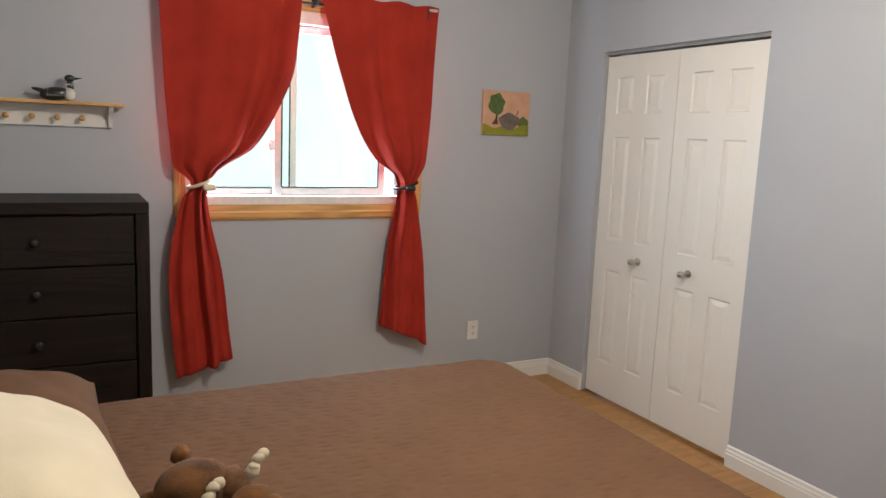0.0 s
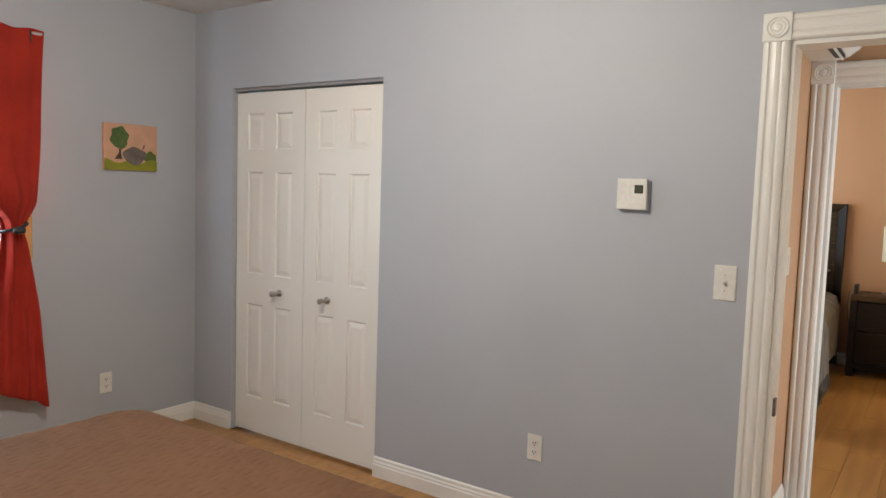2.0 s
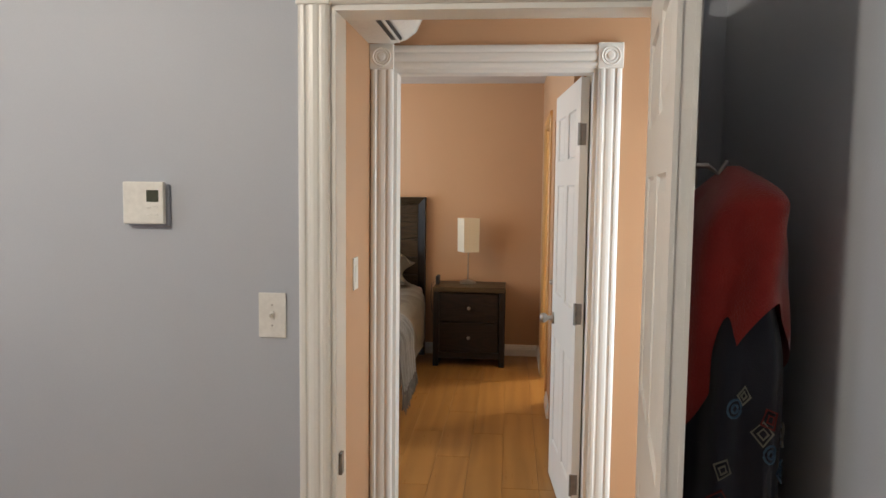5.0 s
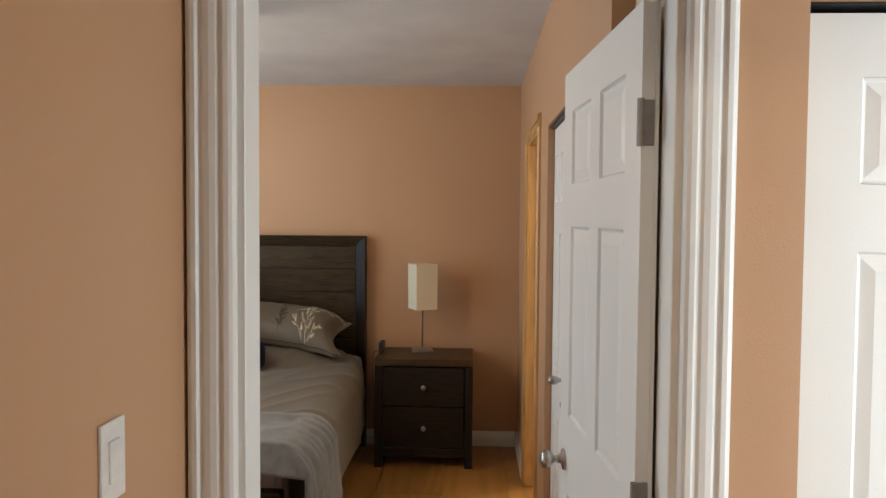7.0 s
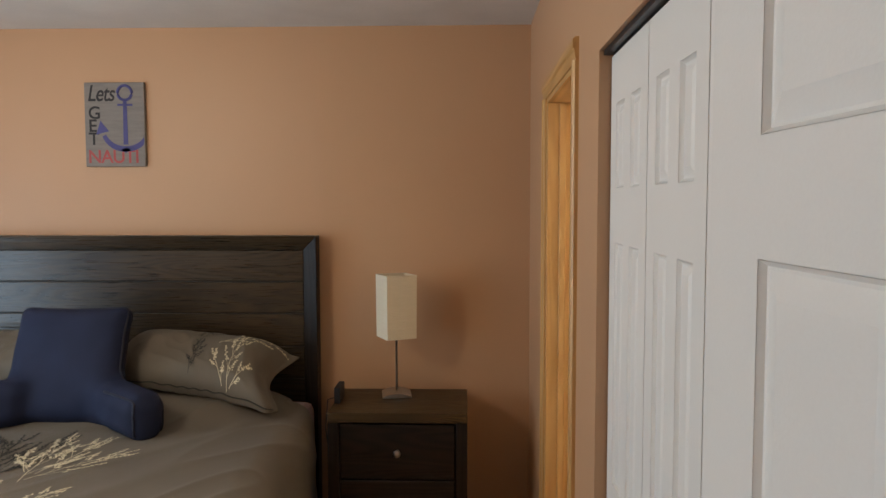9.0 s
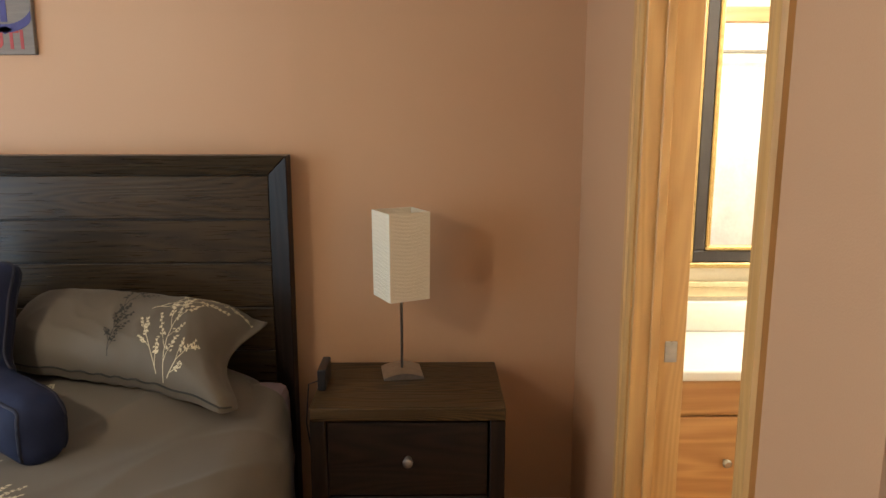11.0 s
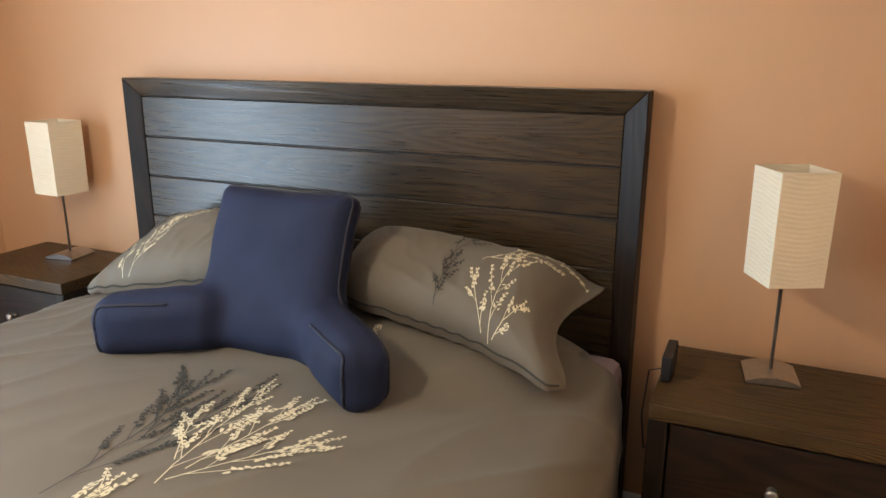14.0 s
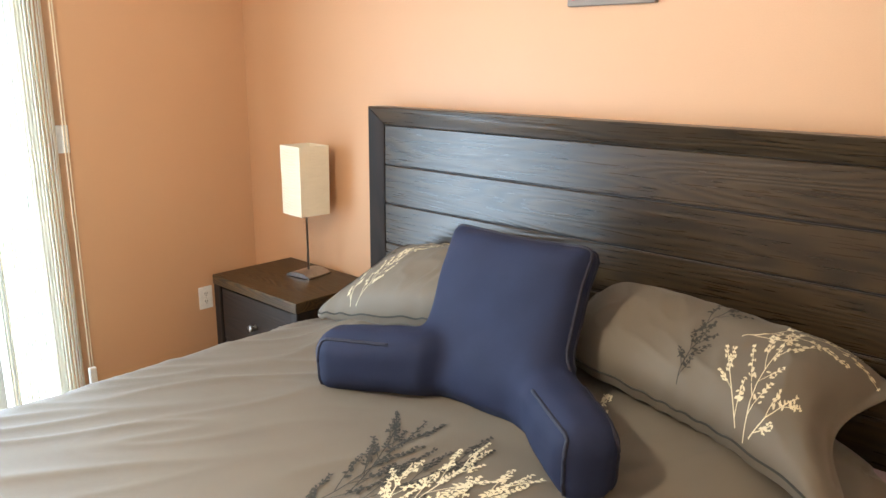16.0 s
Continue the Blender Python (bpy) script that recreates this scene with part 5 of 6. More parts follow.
def reading_cushion():
    """Backrest cushion: a square padded back that leans on the pillows and runs at its foot into two boxed arms."""
    t = thing("backrest_cushion", "navy blue backrest cushion with padded arms and piping", "cushion")
    base = 0.683
    foot, lean, high = Vector((8.735, 2.497, base)), 0.43, 0.475
    up = Vector((lean, 0, 1)).normalized()
    out = Vector((-up.z, 0, up.x))
    rise = high * math.hypot(1, lean)

    def half(v):
        return np.interp(v, [0, 0.25, 0.45, 0.8, 1.0], [0.275, 0.262, 0.246, 0.240, 0.246])

    def back(x, y, z):
        dx, dy, dz = x - foot.x, y - foot.y, z - foot.z
        v = (dx * up.x + dz * up.z) / rise
        w = dx * out.x + dz * out.z
        hw = half(np.clip(v, 0, 1))
        u = np.clip(np.abs(dy) / hw, 0, 1)
        s = np.clip(np.abs(2 * v - 1), 0, 1)
        thick = 0.040 + 0.048 * (1 - u ** 4) * (1 - s ** 5) + 0.006 * np.sin(v * 9 + dy * 7)
        sag = 0.014 * (1 - (dy / hw) ** 2) * (v > 0.5)
        r = 0.038
        qx, qz, qw = np.abs(dy) - hw + r, np.abs(v - 0.5) * rise - rise / 2 + r + sag, np.abs(w) - thick + r
        o = np.sqrt(np.maximum(qx, 0) ** 2 + np.maximum(qz, 0) ** 2 + np.maximum(qw, 0) ** 2)
        return o + np.minimum(np.maximum(np.maximum(qx, qz), qw), 0) - r

    arms = []
    for tip, d in ((Vector((8.492, 2.950)), Vector((-0.42, 0.907))), (Vector((8.487, 2.060)), Vector((-0.60, -0.80)))):
        n = Vector((-abs(d.y), d.x * (1 if d.y > 0 else -1)))
        ln, deep, tall = 0.40, 0.172, 0.180
        c = tip - d * (ln / 2) - n * (deep / 2)
        arms.append((c, d, n, ln / 2, deep / 2, tall / 2))

    def arm(a, x, y, z):
        c, d, n, hl, hd, ht = a
        r = 0.066
        p = (x - c.x) * d.x + (y - c.y) * d.y
        q = (x - c.x) * n.x + (y - c.y) * n.y
        k = z - (base + ht) + 0.010 * (p / hl) + 0.016 * np.clip(p / hl, 0, 1) ** 3
        qx, qy, qz = np.abs(p) - hl + r, np.abs(q) - hd + r + 0.008 * (p / hl) ** 2, np.abs(k) - ht + r - 0.008 * (1 - (q / hd) ** 2)
        o = np.sqrt(np.maximum(qx, 0) ** 2 + np.maximum(qy, 0) ** 2 + np.maximum(qz, 0) ** 2)
        return o + np.minimum(np.maximum(np.maximum(qx, qy), qz), 0) - r

    def field(x, y, z):
        f = back(x, y, z)
        for a in arms:
            g = arm(a, x, y, z)
            k = 0.045
            h = np.clip(0.5 + 0.5 * (g - f) / k, 0, 1)
            f = g * (1 - h) + f * h - k * h * (1 - h)
        return f + 0.0022 * np.sin(19 * x + 11 * z) * np.sin(17 * y + 5 * x) + 0.0014 * np.sin(43 * y + 31 * z) * np.sin(37 * x + 3)

    at, quads = skin_of(field, (8.40, 1.92, base - 0.03), (9.10, 3.06, base + 0.54), 0.0095)
    mids = np.array([at[q].mean(0) for q in quads])
    fb = back(*mids.T)
    fa = [arm(a, *mids.T) for a in arms]
    owner = np.where(np.minimum(fa[0], fa[1]) < fb, np.where(fa[0] < fa[1], 1, 2), 0)
    made = []
    for k, (nm, lb) in enumerate((("back", "padded navy back"), ("arm", "padded navy arm"), ("arm", "padded navy arm"))):
        mine = [q for q, o in zip(quads, owner) if o == k]
        used = sorted({i for q in mine for i in q})
        bm = bmesh.new()
        vs = {i: bm.verts.new(at[i]) for i in used}
        for q in mine:
            bm.faces.new([vs[i] for i in q])
        made.append(part(nm, bm, NAVY_CLOTH, t, lb, True))

    def drawn(p, toward, reach=0.07):
        """The point where a line from outside meets the cushion."""
        ks = np.linspace(reach, -reach, 160)
        f = field(p.x + toward.x * ks, p.y + toward.y * ks, p.z + toward.z * ks)
        hit = np.argmax(f < 0) if (f < 0).any() else np.argmin(f)
        return p + toward * float(ks[hit])
    # piping round the front edge of the back, above the arms
    for face in (1, -1):
        line = []
        for k in range(61):
            s = k / 60 * 2.0
            if s < 0.65:
                u, v = -1, 0.36 + s * 0.96
            elif s < 1.35:
                u, v = -1 + (s - 0.65) / 0.35, 0.985
            else:
                u, v = 1, 0.985 - (s - 1.35) * 0.96
            p = foot + up * (rise * v) + Vector((0, u * float(half(v)), 0)) + out * (face * 0.022)
            line.append(drawn(p, (Vector((0, u, 0)) * abs(u) ** 3 + up * max(0.0, v - 0.9) * 10 * (1 - abs(u) ** 6) + out * (0.5 * face)).normalized()))
        part("piping", tube(line, 0.0055, 6), NAVY_PIPING, made[0], "dark navy piping", True)
    # piping along the inner top edge of each arm and down its end, and round the outer edge
    for a, ob in zip(arms, made[1:]):
        c, d, n, hl, hd, ht = a
        d3, n3, z3 = Vector((d.x, d.y, 0)), Vector((n.x, n.y, 0)), Vector((0, 0, 1))
        for q in (1, -1):
            line = []
            for k in range(36):
                if k < 20:
                    e, g = -0.25 + 1.10 * k / 19, 0.90
                elif k < 24:
                    e, g = 0.85 + 0.08 * (k - 19) / 4, 0.90 - 0.10 * (k - 19) / 4
                else:
                    e, g = 0.93, 0.80 - 1.7 * (k - 23) / 12
                p = Vector((c.x, c.y, base + ht)) + d3 * (hl * e) + n3 * (q * hd * 0.88) + z3 * (ht * g)
                w = (n3 * q + z3 * ease(-0.1, 0.9, g) + d3 * ease(0.55, 0.93, e)).normalized()
                line.append(drawn(p, w))
            part("piping", tube(line, 0.0055, 6), NAVY_PIPING, ob, "dark navy piping", True)


reading_cushion()


def throw():
    t = thing("throw_blanket", "grey fringed throw across the foot of the bed", "blanket")
    x0, x1 = 7.03, 7.58
    r, half = 0.15, 1.125

    def at(s, w):
        """s: along the blanket from its middle; w: 0..1 along the bed."""
        flat = half - r
        a = abs(s)
        if a <= flat:
            o, z = a, TOP2 + 0.018
        elif a <= flat + r * math.pi / 2:
            k = (a - flat) / r
            o, z = flat + r * math.sin(k), TOP2 + 0.018 - r * (1 - math.cos(k))
        else:
            o, z = flat + r + 0.03 * (a - flat - r * 1.57), TOP2 + 0.018 - r - (a - flat - r * math.pi / 2)
        hang = max(0.0, a - flat)
        x = x0 + (x1 - x0) * w + 0.28 * hang * w + 0.05 * noise.noise(Vector((s * 1.2, w * 2, 5)))
        f = 0.012 * math.sin(26 * w + 3 * s) * min(1, hang * 5) + 0.02 * noise.noise(Vector((s * 3, w * 6, 2)))
        if x < 7.12:
            z = min(z, TOP2 + 0.018 - (7.12 - x) * 0.9)
        o += abs(f) if hang else 0
        z += f if not hang else 0
        return Vector((x, YB + math.copysign(o, s), max(0.03, z + duvet_relief(x, YB + s) * (0.8 if not hang else 0))))
    L0, L1 = -1.50, 1.45
    c = part("cloth", grid(lambda u, v: at(L0 + (L1 - L0) * u, v), 150, 70), THROW_CLOTH, t, smooth=True)
    md = c.modifiers.new("thickness", "SOLIDIFY")
    md.thickness = 0.008
    bm = bmesh.new()
    rnd = random.Random(3)
    for k in range(90):
        w = (k + 0.5) / 90
        p = at(L0, w)
        q = p + Vector((rnd.uniform(-0.012, 0.012), rnd.uniform(-0.02, 0.01), -rnd.uniform(0.08, 0.12)))
        q.z = max(0.004, q.z)
        tube([p, p.lerp(q, 0.5) + Vector((rnd.uniform(-0.006, 0.006), 0, 0)), q], 0.0035, 4, bm)
    part("fringe", bm, THROW_CLOTH, t, "twisted grey fringe")


throw()


def nightstand(m, label):
    """Local x depth (front at 0), y width, z up."""
    t = thing("nightstand", label, "nightstand", m, "nightstands")
    d, w, h = 0.435, 0.625, 0.70
    part("top", box(0, d, 0, w, h - 0.045, h, 0.005, 2), WORN_TOP, t, "worn plank top rubbed to bare wood")
    for y in (0, w - 0.05):
        part("side_panel", box(0.004, d, y, y + 0.05, 0.0, h - 0.045, 0.004), ESPRESSO_Z, t)
    part("back", box(d - 0.02, d - 0.005, 0.05, w - 0.05, 0.08, h - 0.045), BLACK, t)
    part("lower_rail", box(0.008, 0.04, 0.05, w - 0.05, 0.07, 0.125, 0.003), ESPRESSO_Y, t)
    part("inner_floor", box(0.04, d - 0.02, 0.05, w - 0.05, 0.10, 0.12), BLACK, t)
    for z0, z1 in ((0.130, 0.388), (0.394, 0.645)):
        drawer_front(t, 0.055, w - 0.055, z0, z1, 0.012, [w / 2], HINGE_METAL, ESPRESSO_Y, "x")
    return t


nightstand(Matrix.Translation((8.865, 0.73, 0)), "dark stained pine nightstand with two drawers beside the bed")
nightstand(Matrix.Translation((8.92, 3.59, 0)), "dark stained pine nightstand with two drawers by the patio wall")


def table_lamp(x, y, turn, label):
    t = thing("table_lamp", label, "lamp", Matrix.Translation((x, y, 0.70)) @ Matrix.Rotation(radians(turn), 4, "Z"), "paper shade lamps")
    b = 0.07

    def base(u, v):
        px, py = (2 * u - 1) * b, (2 * v - 1) * b
        return (px, py, 0.024 - 0.016 * (py / b) ** 2)
    bm = grid(base, 6, 14)
    grid(lambda u, v: ((2 * u - 1) * b, (2 * v - 1) * b, 0.002), 6, 14, bm)
    for s in (-1, 1):
        grid(lambda u, v: (s * b, (2 * u - 1) * b, 0.002 + (0.022 - 0.016 * (2 * u - 1) ** 2) * v), 14, 1, bm)
        grid(lambda u, v: ((2 * u - 1) * b, s * b, 0.002 + 0.006 * v), 6, 1, bm)
    bmesh.ops.remove_doubles(bm, verts=bm.verts[:], dist=0.0005)
    part("base", bm, CHROME, t, "arched brushed metal base").matrix_basis = Matrix.Rotation(radians(8 - turn), 4, "Z")
    part("stem", lathe([(0.005, 0.02), (0.005, 0.45), (0.012, 0.452), (0.012, 0.50), (0.004, 0.502)], None, 14), CHROME, t, "slim metal stem", True)
    r0, r1, z0, z1 = 0.074, 0.076, 0.284, 0.588
    bm = bmesh.new()
    for s, ax in ((-1, 0), (1, 0), (-1, 1), (1, 1)):
        def face(u, v, s=s, ax=ax):
            r = r0 + (r1 - r0) * v
            p = (2 * u - 1) * r
            w = 0.0004 * math.sin(v * 150 + 3 * math.sin(u * 5 + s)) if 0 < u < 1 else 0
            return (s * (r + w), p, z0 + (z1 - z0) * v) if ax == 0 else (p, s * (r + w), z0 + (z1 - z0) * v)
        grid(face, 8, 110, bm)
    bmesh.ops.remove_doubles(bm, verts=bm.verts[:], dist=0.0004)
    sh = part("shade", bm, SHADE_PAPER, t, "cream crinkled paper shade")
    md = sh.modifiers.new("thickness", "SOLIDIFY")
    md.thickness = 0.002
    bm = bmesh.new()
    for s in (-1, 1):
        tube([(s * 0.073, -0.073, 0.47), (0, 0, 0.47), (s * 0.073, 0.073, 0.47)], 0.0018, 6, bm)
    part("shade_carrier", bm, CHROME, t)
    return t


table_lamp(9.175, 1.072, 27, "cream paper shade lamp on a brushed metal stem")
table_lamp(9.225, 3.90, -4, "cream paper shade lamp on a brushed metal stem")
ch = thing("phone_charger", "small black charging stand on the nightstand", "charger", Matrix.Translation((9.08, 1.335, 0.70)))
bm = box(-0.07, 0.07, -0.014, 0.014, 0.0, 0.075, 0.006, 2)
part("body", bm, BLACK, ch)
part("cable", tube([(-0.02, 0.012, 0.02), (-0.03, 0.05, 0.01), (-0.05, 0.058, -0.12), (-0.02, 0.05, -0.24), (0.1, 0.045, -0.3)], 0.0025, 6), BLACK, ch, "black cable", True)


def wall_sign():
    y0, y1, z0, z1 = 2.350, 2.655, 1.818, 2.238
    t = thing("wall_sign", "grey wooden sign with nautical lettering and a blue anchor", "sign")
    part("board", box(XC - 0.022, XC, y0, y1, z0, z1, 0.002), mat("grey_washed_board", (0.24, 0.215, 0.195), 0.75, dark=(0.19, 0.17, 0.155), scale=10, stretch=(1, 1, 8), bump=0.3, bscale=90), t)
    W, T = y1 - y0, z1 - z0
    # local u to the reader's right (-y), v up
    m = Matrix(((0, 0, -1, XC - 0.0225), (-1, 0, 0, y1), (0, 1, 0, z0), (0, 0, 0, 1)))
    ink = mat("sign_ink", (0.035, 0.032, 0.035), 0.8)
    blue = mat("sign_blue", (0.085, 0.085, 0.24), 0.8)
    red = mat("sign_red", (0.45, 0.09, 0.09), 0.8)

    def words(text, u, v, size, material, squeeze=1.0, shear=0.0):
        cu = bpy.data.curves.new("lettering", "FONT")
        cu.body, cu.size, cu.extrude, cu.shear, cu.space_character = text, size, 0.0005, shear, 0.95
        cu.offset = 0.0012
        ob = new("lettering", cu)
        bpy.context.view_layer.update()
        me = bpy.data.meshes.new_from_object(ob.evaluated_get(bpy.context.evaluated_depsgraph_get()))
        bpy.data.objects.remove(ob)
        me.materials.append(material)
        ob = new("lettering", me)
        ob.parent = t
        ob.matrix_basis = m @ Matrix.Translation((u, v, 0.0004)) @ Matrix.Diagonal((squeeze, 1, 1, 1))
    words("Lets", W * 0.05, T * 0.78, 0.115, ink, 0.75, 0.25)
    for k, c in enumerate("GET"):
        words(c, W * 0.06, T * (0.57 - 0.155 * k), 0.088, ink, 1.0)
    words("NAUTI", W * 0.04, T * 0.045, 0.092, red, 0.98)

    def shape(pts, d=0.0012):
        part("anchor", prism(pts, m, d), blue, t, "blue painted anchor")
    cu, cv = W * 0.68, T * 0.30
    ring = [(cu + 0.036 * math.cos(a), T * 0.875 + 0.036 * math.sin(a)) for a in [2 * math.pi * k / 20 for k in range(20)]]
    part("anchor", tube([m @ Vector((u, v, 0.0)) for u, v in ring], 0.0075, 6, closed=True), blue, t)
    shape([(cu - 0.012, T * 0.26), (cu + 0.012, T * 0.26), (cu + 0.009, T * 0.80), (cu - 0.009, T * 0.80)])
    shape([(cu - 0.038, T * 0.72), (cu + 0.038, T * 0.72), (cu + 0.038, T * 0.745), (cu - 0.038, T * 0.745)])
    arc = [(a, 0.135) for a in [math.radians(198 + 144 * k / 16) for k in range(17)]]
    outer = [(cu + 0.125 * math.cos(a), T * 0.44 + 0.112 * math.sin(a)) for a, _ in arc]
    inner = [(cu + 0.105 * math.cos(a), T * 0.445 + 0.086 * math.sin(a)) for a, _ in arc]
    lim = W - 0.004
    shape([(min(u, lim), v) for u, v in outer] + [(min(u, lim), v) for u, v in inner[::-1]])
    shape([(cu - 0.15, T * 0.38), (cu - 0.085, T * 0.42), (cu - 0.127, T * 0.545)])
    shape([(cu - 0.03, T * 0.205), (cu, T * 0.16), (cu + 0.03, T * 0.205), (cu, T * 0.225)])


wall_sign()


def ceiling_fan():
    c = (7.47, 2.70)
    t = thing("ceiling_fan", "white ceiling fan with a light under its hub", "ceiling fan", Matrix.Translation((c[0], c[1], 0)))
    part("canopy", lathe([(0.09, H - 0.05), (0.1, H - 0.03), (0.1, H)], None, 28), PLASTIC, t, smooth=True)
    part("motor", lathe([(0.05, 2.19), (0.125, 2.21), (0.14, 2.26), (0.14, 2.36), (0.12, 2.40), (0.06, H - 0.05)], None, 32), PLASTIC, t, smooth=True)
    part("light_bowl", lathe([(0.055, 2.135), (0.06, 2.15), (0.055, 2.19)], None, 28), PLASTIC, t, "opal lamp holder", True)
    gold = mat("brass", (0.55, 0.36, 0.10), 0.3, 1.0)
    for k in range(4):
        turn = Matrix.Rotation(radians(-90 + 90 * k), 4, "Z") @ pose(0, 0, 2.265, 8)
        out = [(0.16, -0.045), (0.46, -0.062), (0.535, -0.055), (0.555, -0.028), (0.555, 0.028), (0.535, 0.055), (0.46, 0.062), (0.16, 0.045)]
        b = part("blade", prism(out, turn, 0.008), PLASTIC, t, "white blade with brass marks")
        part("blade_iron", prism([(0.12, -0.02), (0.24, -0.035), (0.26, 0), (0.24, 0.035), (0.12, 0.02)], turn @ Matrix.Translation((0, 0, -0.006)), 0.006), gold, b, "brass blade arm")
        for u in (0.49, 0.513):
            part("brass_mark", prism([(u + 0.008 * (1 - (w / 0.045) ** 2), w) for w in (-0.045, -0.02, 0, 0.02, 0.045)] + [(u - 0.008 + 0.008 * (1 - (w / 0.045) ** 2), w) for w in (0.045, 0.02, 0, -0.02, -0.045)], turn @ Matrix.Translation((0, 0, -0.003)), 0.004), gold, b)


ceiling_fan()


def patio():
    o0, o1, _, h = PATIO
    t = tagged(thing("patio_door", "white sliding glass patio door", "patio door"), kind="structure")
    bm = bmesh.new()
    f = 0.06
    for a in ((o0, o0 + f, 0, h), (o1 - f, o1, 0, h), (o0 + f, o1 - f, 0, 0.05), (o0 + f, o1 - f, h - f, h)):
        bx(bm, a[0], a[1], YL + 0.02, YL + 0.15, a[2], a[3], 0.004)
    part("door_frame", bm, VINYL, t)
    mid = (o0 + o1) / 2
    for a0, a1, y in ((o0 + f, mid + 0.04, YL + 0.05), (mid - 0.04, o1 - f, YL + 0.095)):
        bm = bmesh.new()
        g = 0.07
        for b in ((a0, a0 + g, 0.05, h - f), (a1 - g, a1, 0.05, h - f), (a0 + g, a1 - g, 0.05, 0.05 + g), (a0 + g, a1 - g, h - f - g, h - f)):
            bx(bm, b[0], b[1], y, y + 0.035, b[2], b[3], 0.004)
        s = part("sash", bm, VINYL, t)
        p = part("pane", box(a0 + g - 0.004, a1 - g + 0.004, y + 0.014, y + 0.02, 0.05 + g - 0.004, h - f - g + 0.004), GLASS, s)
        p.visible_shadow = False
    w = 0.06
    prof = [(0, 0), (w, 0), (w, 0.012), (w * 0.8, 0.018), (w * 0.3, 0.014), (0, 0.010)]
    for x, s in ((o0, -1), (o1, 1)):
        m = Matrix(((s, 0, 0, x), (0, -1, 0, YL), (0, 0, 1, 0), (0, 0, 0, 1)))
        part("casing", prism(prof, m, h + w), PEACH_PAINT, t, "casing painted like the wall")


patio()


def vertical_blind():
    t = thing("vertical_blind", "cream vertical blind drawn to one side of the patio door", "blind")
    part("headrail", box(PATIO[0] - 0.05, PATIO[1] + 0.09, YL - 0.115, YL - 0.055, 2.13, 2.18, 0.004), PLASTIC, t)
    cloth = mat("blind_vinyl", (0.80, 0.76, 0.66), 0.5, dark=(0.77, 0.72, 0.61), scale=5, bump=0.3, bscale=120, stretch=(6, 6, 0.6))
    n, l = cloth.node_tree.nodes, cloth.node_tree.links
    tr, mx = n.new("ShaderNodeBsdfTranslucent"), n.new("ShaderNodeMixShader")
    tr.inputs[0].default_value, mx.inputs[0].default_value = (0.82, 0.78, 0.68, 1), 0.5
    l.new(n["Principled BSDF"].outputs[0], mx.inputs[1])
    l.new(tr.outputs[0], mx.inputs[2])
    l.new(mx.outputs[0], n["Material Output"].inputs[0])
    rnd = random.Random(2)
    for k in range(23):
        x = 8.105 + 0.0135 * k
        a = radians(78 + rnd.uniform(-5, 5))
        dx, dy = 0.044 * math.cos(a), 0.044 * math.sin(a)

        def fn(u, v, x=x, dx=dx, dy=dy):
            s = 2 * u - 1
            return (x + dx * s + 0.004 * (1 - s * s), YL - 0.085 + dy * s, 0.03 + 2.09 * v)
        part("slat", grid(fn, 5, 1), cloth, t, smooth=True)
    bm = tube([(8.45, YL - 0.06, 2.13), (8.452, YL - 0.045, 1.2), (8.458, YL - 0.03, 0.30)], 0.0025, 5)
    tube([(8.46, YL - 0.06, 2.13), (8.464, YL - 0.045, 1.2), (8.47, YL - 0.03, 0.30)], 0.0025, 5, bm)
    part("cord", bm, CREAM_CLOTH, t, "thin looped cord")
    part("cord_weight", box(8.448, 8.48, YL - 0.045, YL - 0.02, 0.18, 0.30, 0.006, 2), PLASTIC, t, "white cord weight")
    part("wand_bracket", box(8.43, 8.485, YL - 0.012, YL, 1.26, 1.375, 0.002), PLASTIC, t)


vertical_blind()
structure("deck", box(5.5, 9.6, YL + 0.17, 8.5, -0.16, -0.06), mat("deck_boards", (0.42, 0.39, 0.34), 0.7, scale=6, stretch=(1, 8, 1)), "sunlit grey deck boards outside the patio door", "deck")

# ---------------------------------------------------------------- bathroom
BO = OAK_Y
van = thing("vanity_cabinet", "golden oak vanity cabinet with drawers", "cabinet")
part("body", box(8.955, XC - 0.014, -1.25, 0.232, 0.09, 0.765), OAK, van)
part("toe_kick", box(9.02, XC - 0.014, -1.25, 0.232, 0, 0.09), OAK_Y, van)
for y0, y1 in ((-0.24, 0.222), (-0.74, -0.26), (-1.24, -0.76)):
    for z0, z1, kn in ((0.64, 0.758, False), (0.325, 0.632, True), (0.10, 0.317, True)):
        d = part("drawer", box(8.937, 8.957, y0 + 0.006, y1 - 0.006, z0, z1, 0.006, 2), BO, van)
        if kn:
            k = part("knob", lathe([(0.006, 0), (0.006, 0.012), (0.014, 0.018), (0.016, 0.026), (0.010, 0.032)], None, 8), CHROME, d, "faceted bright knob")
            k.matrix_basis = Matrix.Translation((8.937, (y0 + y1) / 2, (z0 + z1) / 2)) @ pose(0, 0, 0, 0, -90)
solo("countertop", bx(box(8.905, XC - 0.014, -1.27, 0.233, 0.767, 0.805, 0.01, 3), XC - 0.04, XC - 0.014, -1.27, 0.233, 0.806, 0.92, 0.004), PORCELAIN, "cream cultured marble vanity top with backsplash", "countertop", True)
fa = thing("faucet", "chrome basin faucet on the vanity top", "faucet")
part("spout", tube([(9.26, -0.5, 0.806), (9.26, -0.5, 0.93), (9.21, -0.5, 0.96), (9.15, -0.5, 0.94)], 0.012, 12), CHROME, fa, smooth=True)
mr = thing("wall_mirror", "large mirror in a dark and gilt frame above the vanity", "mirror")
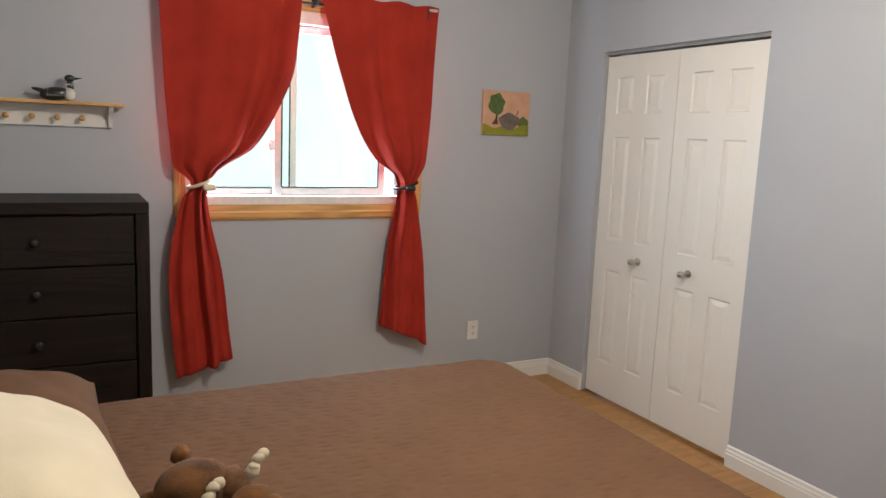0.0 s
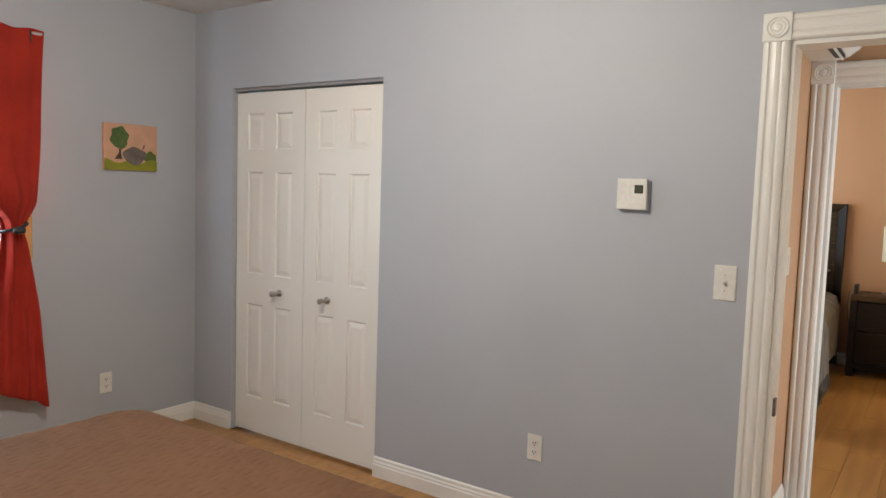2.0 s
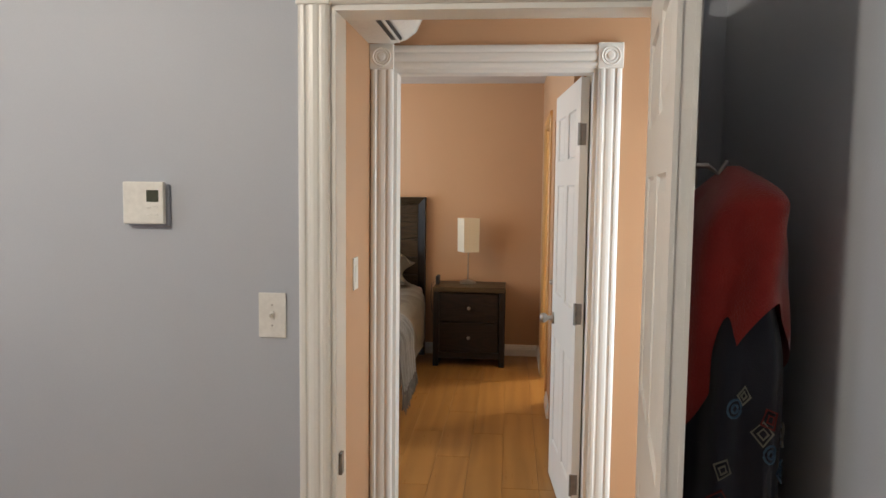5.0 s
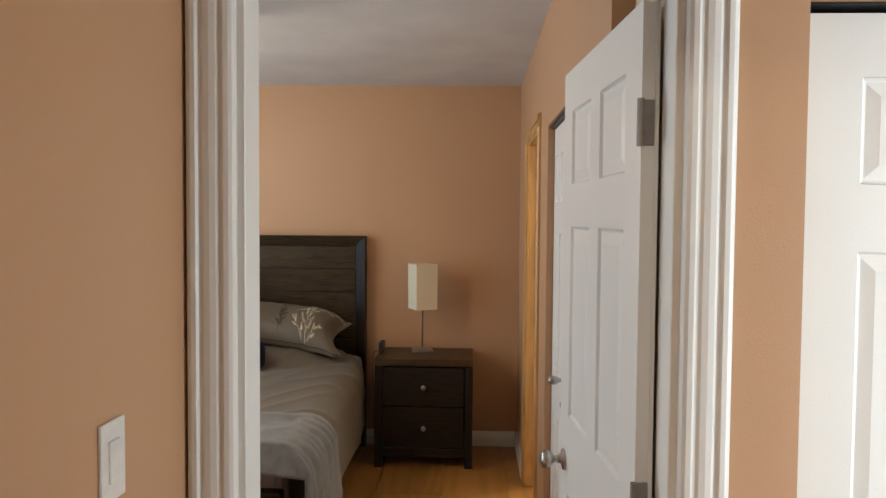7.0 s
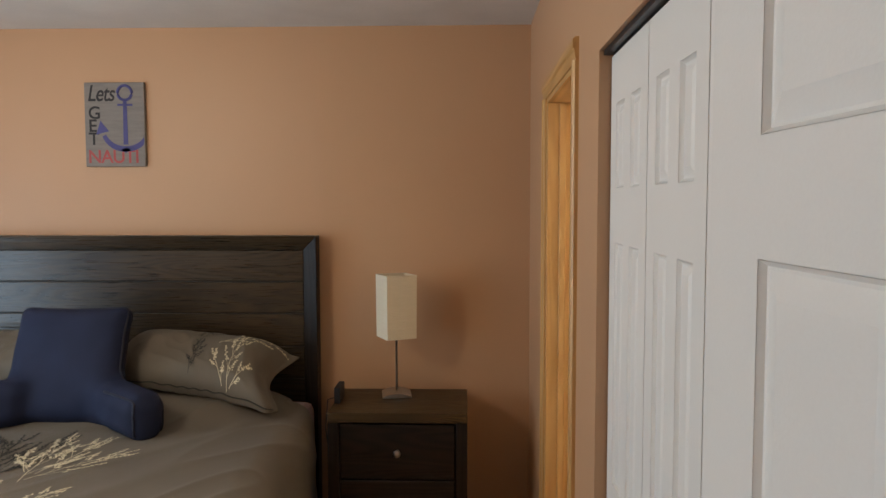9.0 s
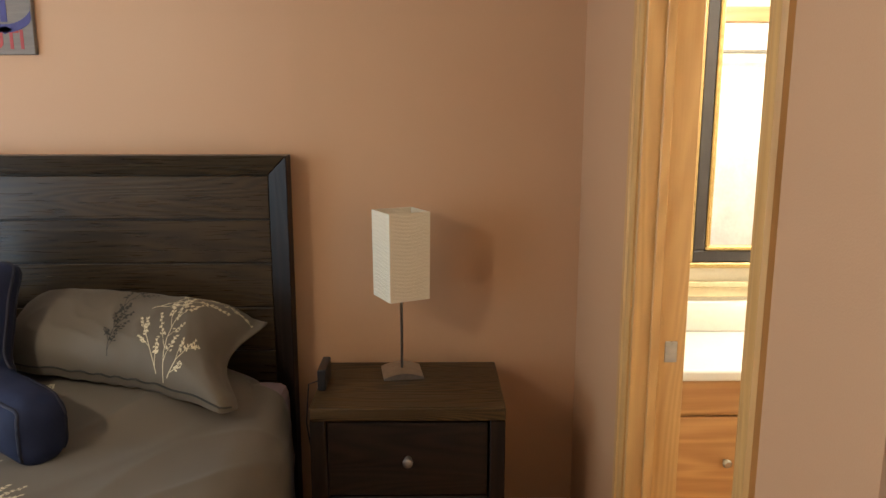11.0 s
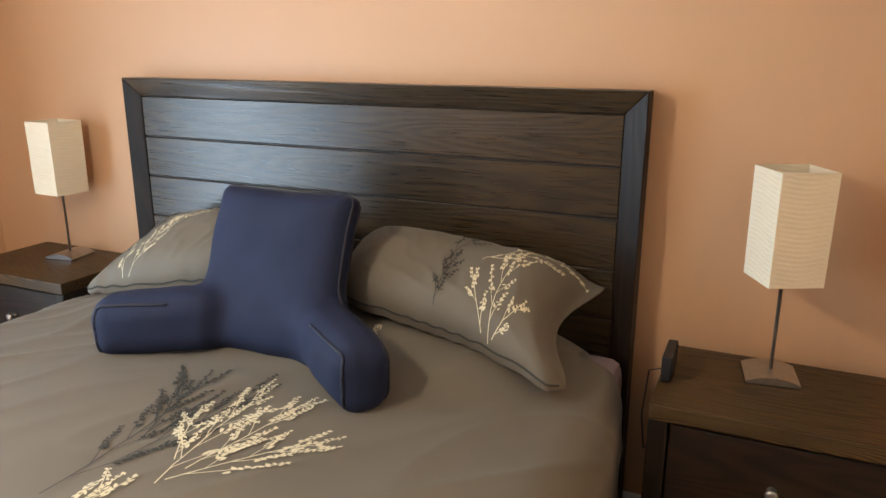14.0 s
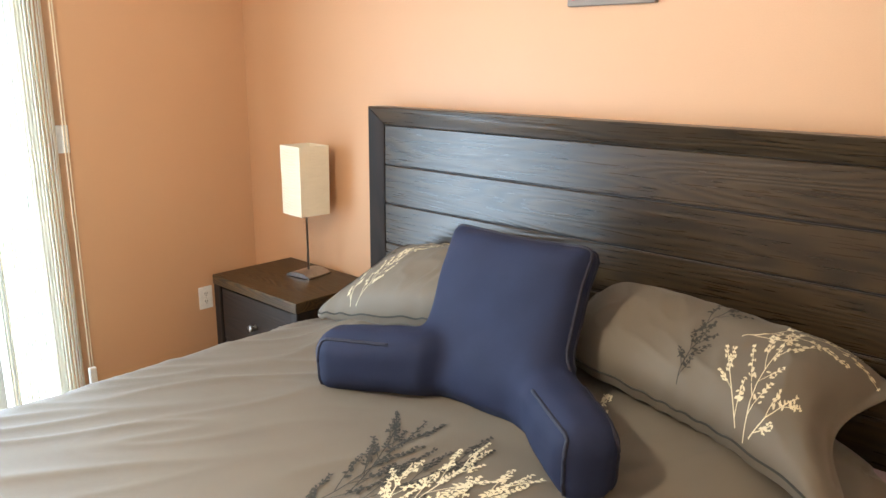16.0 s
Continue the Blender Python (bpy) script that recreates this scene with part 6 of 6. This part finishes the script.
mx, my0, my1, mz0, mz1 = XC - 0.0125, -1.15, 0.02, 1.05, 2.11
part("glass", box(mx - 0.012, mx, my0 + 0.08, my1 - 0.08, mz0 + 0.08, mz1 - 0.08), MIRROR, mr)
gilt = mat("gilt_moulding", (0.60, 0.42, 0.16), 0.4, 0.6, dark=(0.38, 0.24, 0.08), scale=40, bump=0.5, bscale=200)
dk = mat("dark_moulding", (0.045, 0.038, 0.035), 0.4, scale=20)
for a, b, mt, th in ((0.0, 0.02, gilt, 0.03), (0.021, 0.066, dk, 0.024), (0.067, 0.083, gilt, 0.028)):
    for q in ((my0 + a, my1 - a, mz0 + a, mz0 + b), (my0 + a, my1 - a, mz1 - b, mz1 - a), (my0 + a, my0 + b, mz0 + b, mz1 - b), (my1 - b, my1 - a, mz0 + b, mz1 - b)):
        part("frame_moulding", box(mx - th, mx, *q, 0.004), mt, mr, "gilt moulding" if mt is gilt else "dark moulding")
solo("wall_ledge", bx(box(XC - 0.03, XC - 0.0125, -1.25, 0.233, 0.975, 0.995, 0.003), XC - 0.022, XC - 0.0125, -1.25, 0.233, 0.935, 0.974, 0.002), mat("gilt_ledge", (0.72, 0.60, 0.36), 0.5), "cream moulded ledge under the mirror", "ledge")
sh = thing("shower_surround", "white moulded shower surround with an oak edge", "shower")


def alcove(u, v):
    y = -0.97 + 1.09 * u
    return (7.86 + 0.02 * math.sin(math.pi * u) ** 0.3 * math.sin(math.pi * v) ** 0.3, y, 0.05 + 2.05 * v)


part("panel", grid(alcove, 20, 20), mat("shower_white", (0.85, 0.84, 0.82), 0.25), sh, smooth=True)
part("oak_edge", box(7.852, 7.90, -1.05, -0.97, 0, 2.15, 0.004), OAK, sh, "oak edge trim")
part("oak_head", box(7.852, 7.90, -0.97, 0.125, 2.10, 2.18, 0.004), OAK_Y, sh, "oak edge trim")
part("rail", tube([(7.90, -0.985, 1.93), (8.02, -0.96, 1.93), (8.06, -0.9, 1.93), (8.06, 0.20, 1.93), (8.06, 0.27, 1.93)], 0.011, 10), CHROME, sh, "chrome curtain rail", True)
tb = thing("grab_bar", "chrome grab bar on the oak trim", "grab bar")
part("bar", tube([(7.895, -1.0, 1.5), (7.955, -0.985, 1.5), (7.97, -0.95, 1.47), (7.975, -0.935, 1.40), (7.975, -0.935, 0.95), (7.955, -0.97, 0.92), (7.895, -1.0, 0.92)], 0.010, 10), CHROME, tb, smooth=True)

# ---------------------------------------------------------------- floor boards
fl = tagged(new("floor"), "golden laminate plank floor", "floor", kind="structure")
PW = 0.192
rnd = random.Random(11)
lengths = (1.28, 0.86, 0.52)
boards = {}
for ln in lengths:
    ob_me = mesh_of("plank", box(0.0006, ln - 0.0006, 0.0006, PW - 0.0006, -0.012, 0.0, 0.0012), LAMINATE)
    boards[ln] = ob_me


def lay(x0, x1, y0, y1):
    y = y0
    while y < y1:
        x = x0
        while x < x1 - 0.02:
            ln = rnd.choice(lengths[:2])
            me = boards[ln]
            if x + ln > x1:
                me = mesh_of("plank", box(0.0006, x1 - x - 0.0006, 0.0006, PW - 0.0006, -0.012, 0.0, 0.0012), LAMINATE)
            p = new("plank", me)
            p.parent = fl
            p.location = (x, y, 0)
            x += ln
        y += PW


lay(3.3, 9.362, 0.14, 1.5)
lay(3.3, 4.64, 1.68, 4.5)
lay(4.765, 5.655, -0.24, 0.13)
rest = bmesh.new()
for a in ((XW, 3.298, YS, YW), (5.75, 9.362, 1.68, YL), (4.76, 5.65, YH0, -0.245), (7.86, 9.352, -1.88, 0.135)):
    y = a[2]
    while y < a[3] - 0.01:
        x = a[0]
        while x < a[1] - 0.01:
            e = min(a[1], x + 1.28)
            bx(rest, x, e - 0.0012, y, min(a[3], y + PW) - 0.0012, -0.012, 0.0)
            x = e
        y += PW
tagged(part("floor_planks", rest, LAMINATE, fl), "laminate planks", kind="stuff")
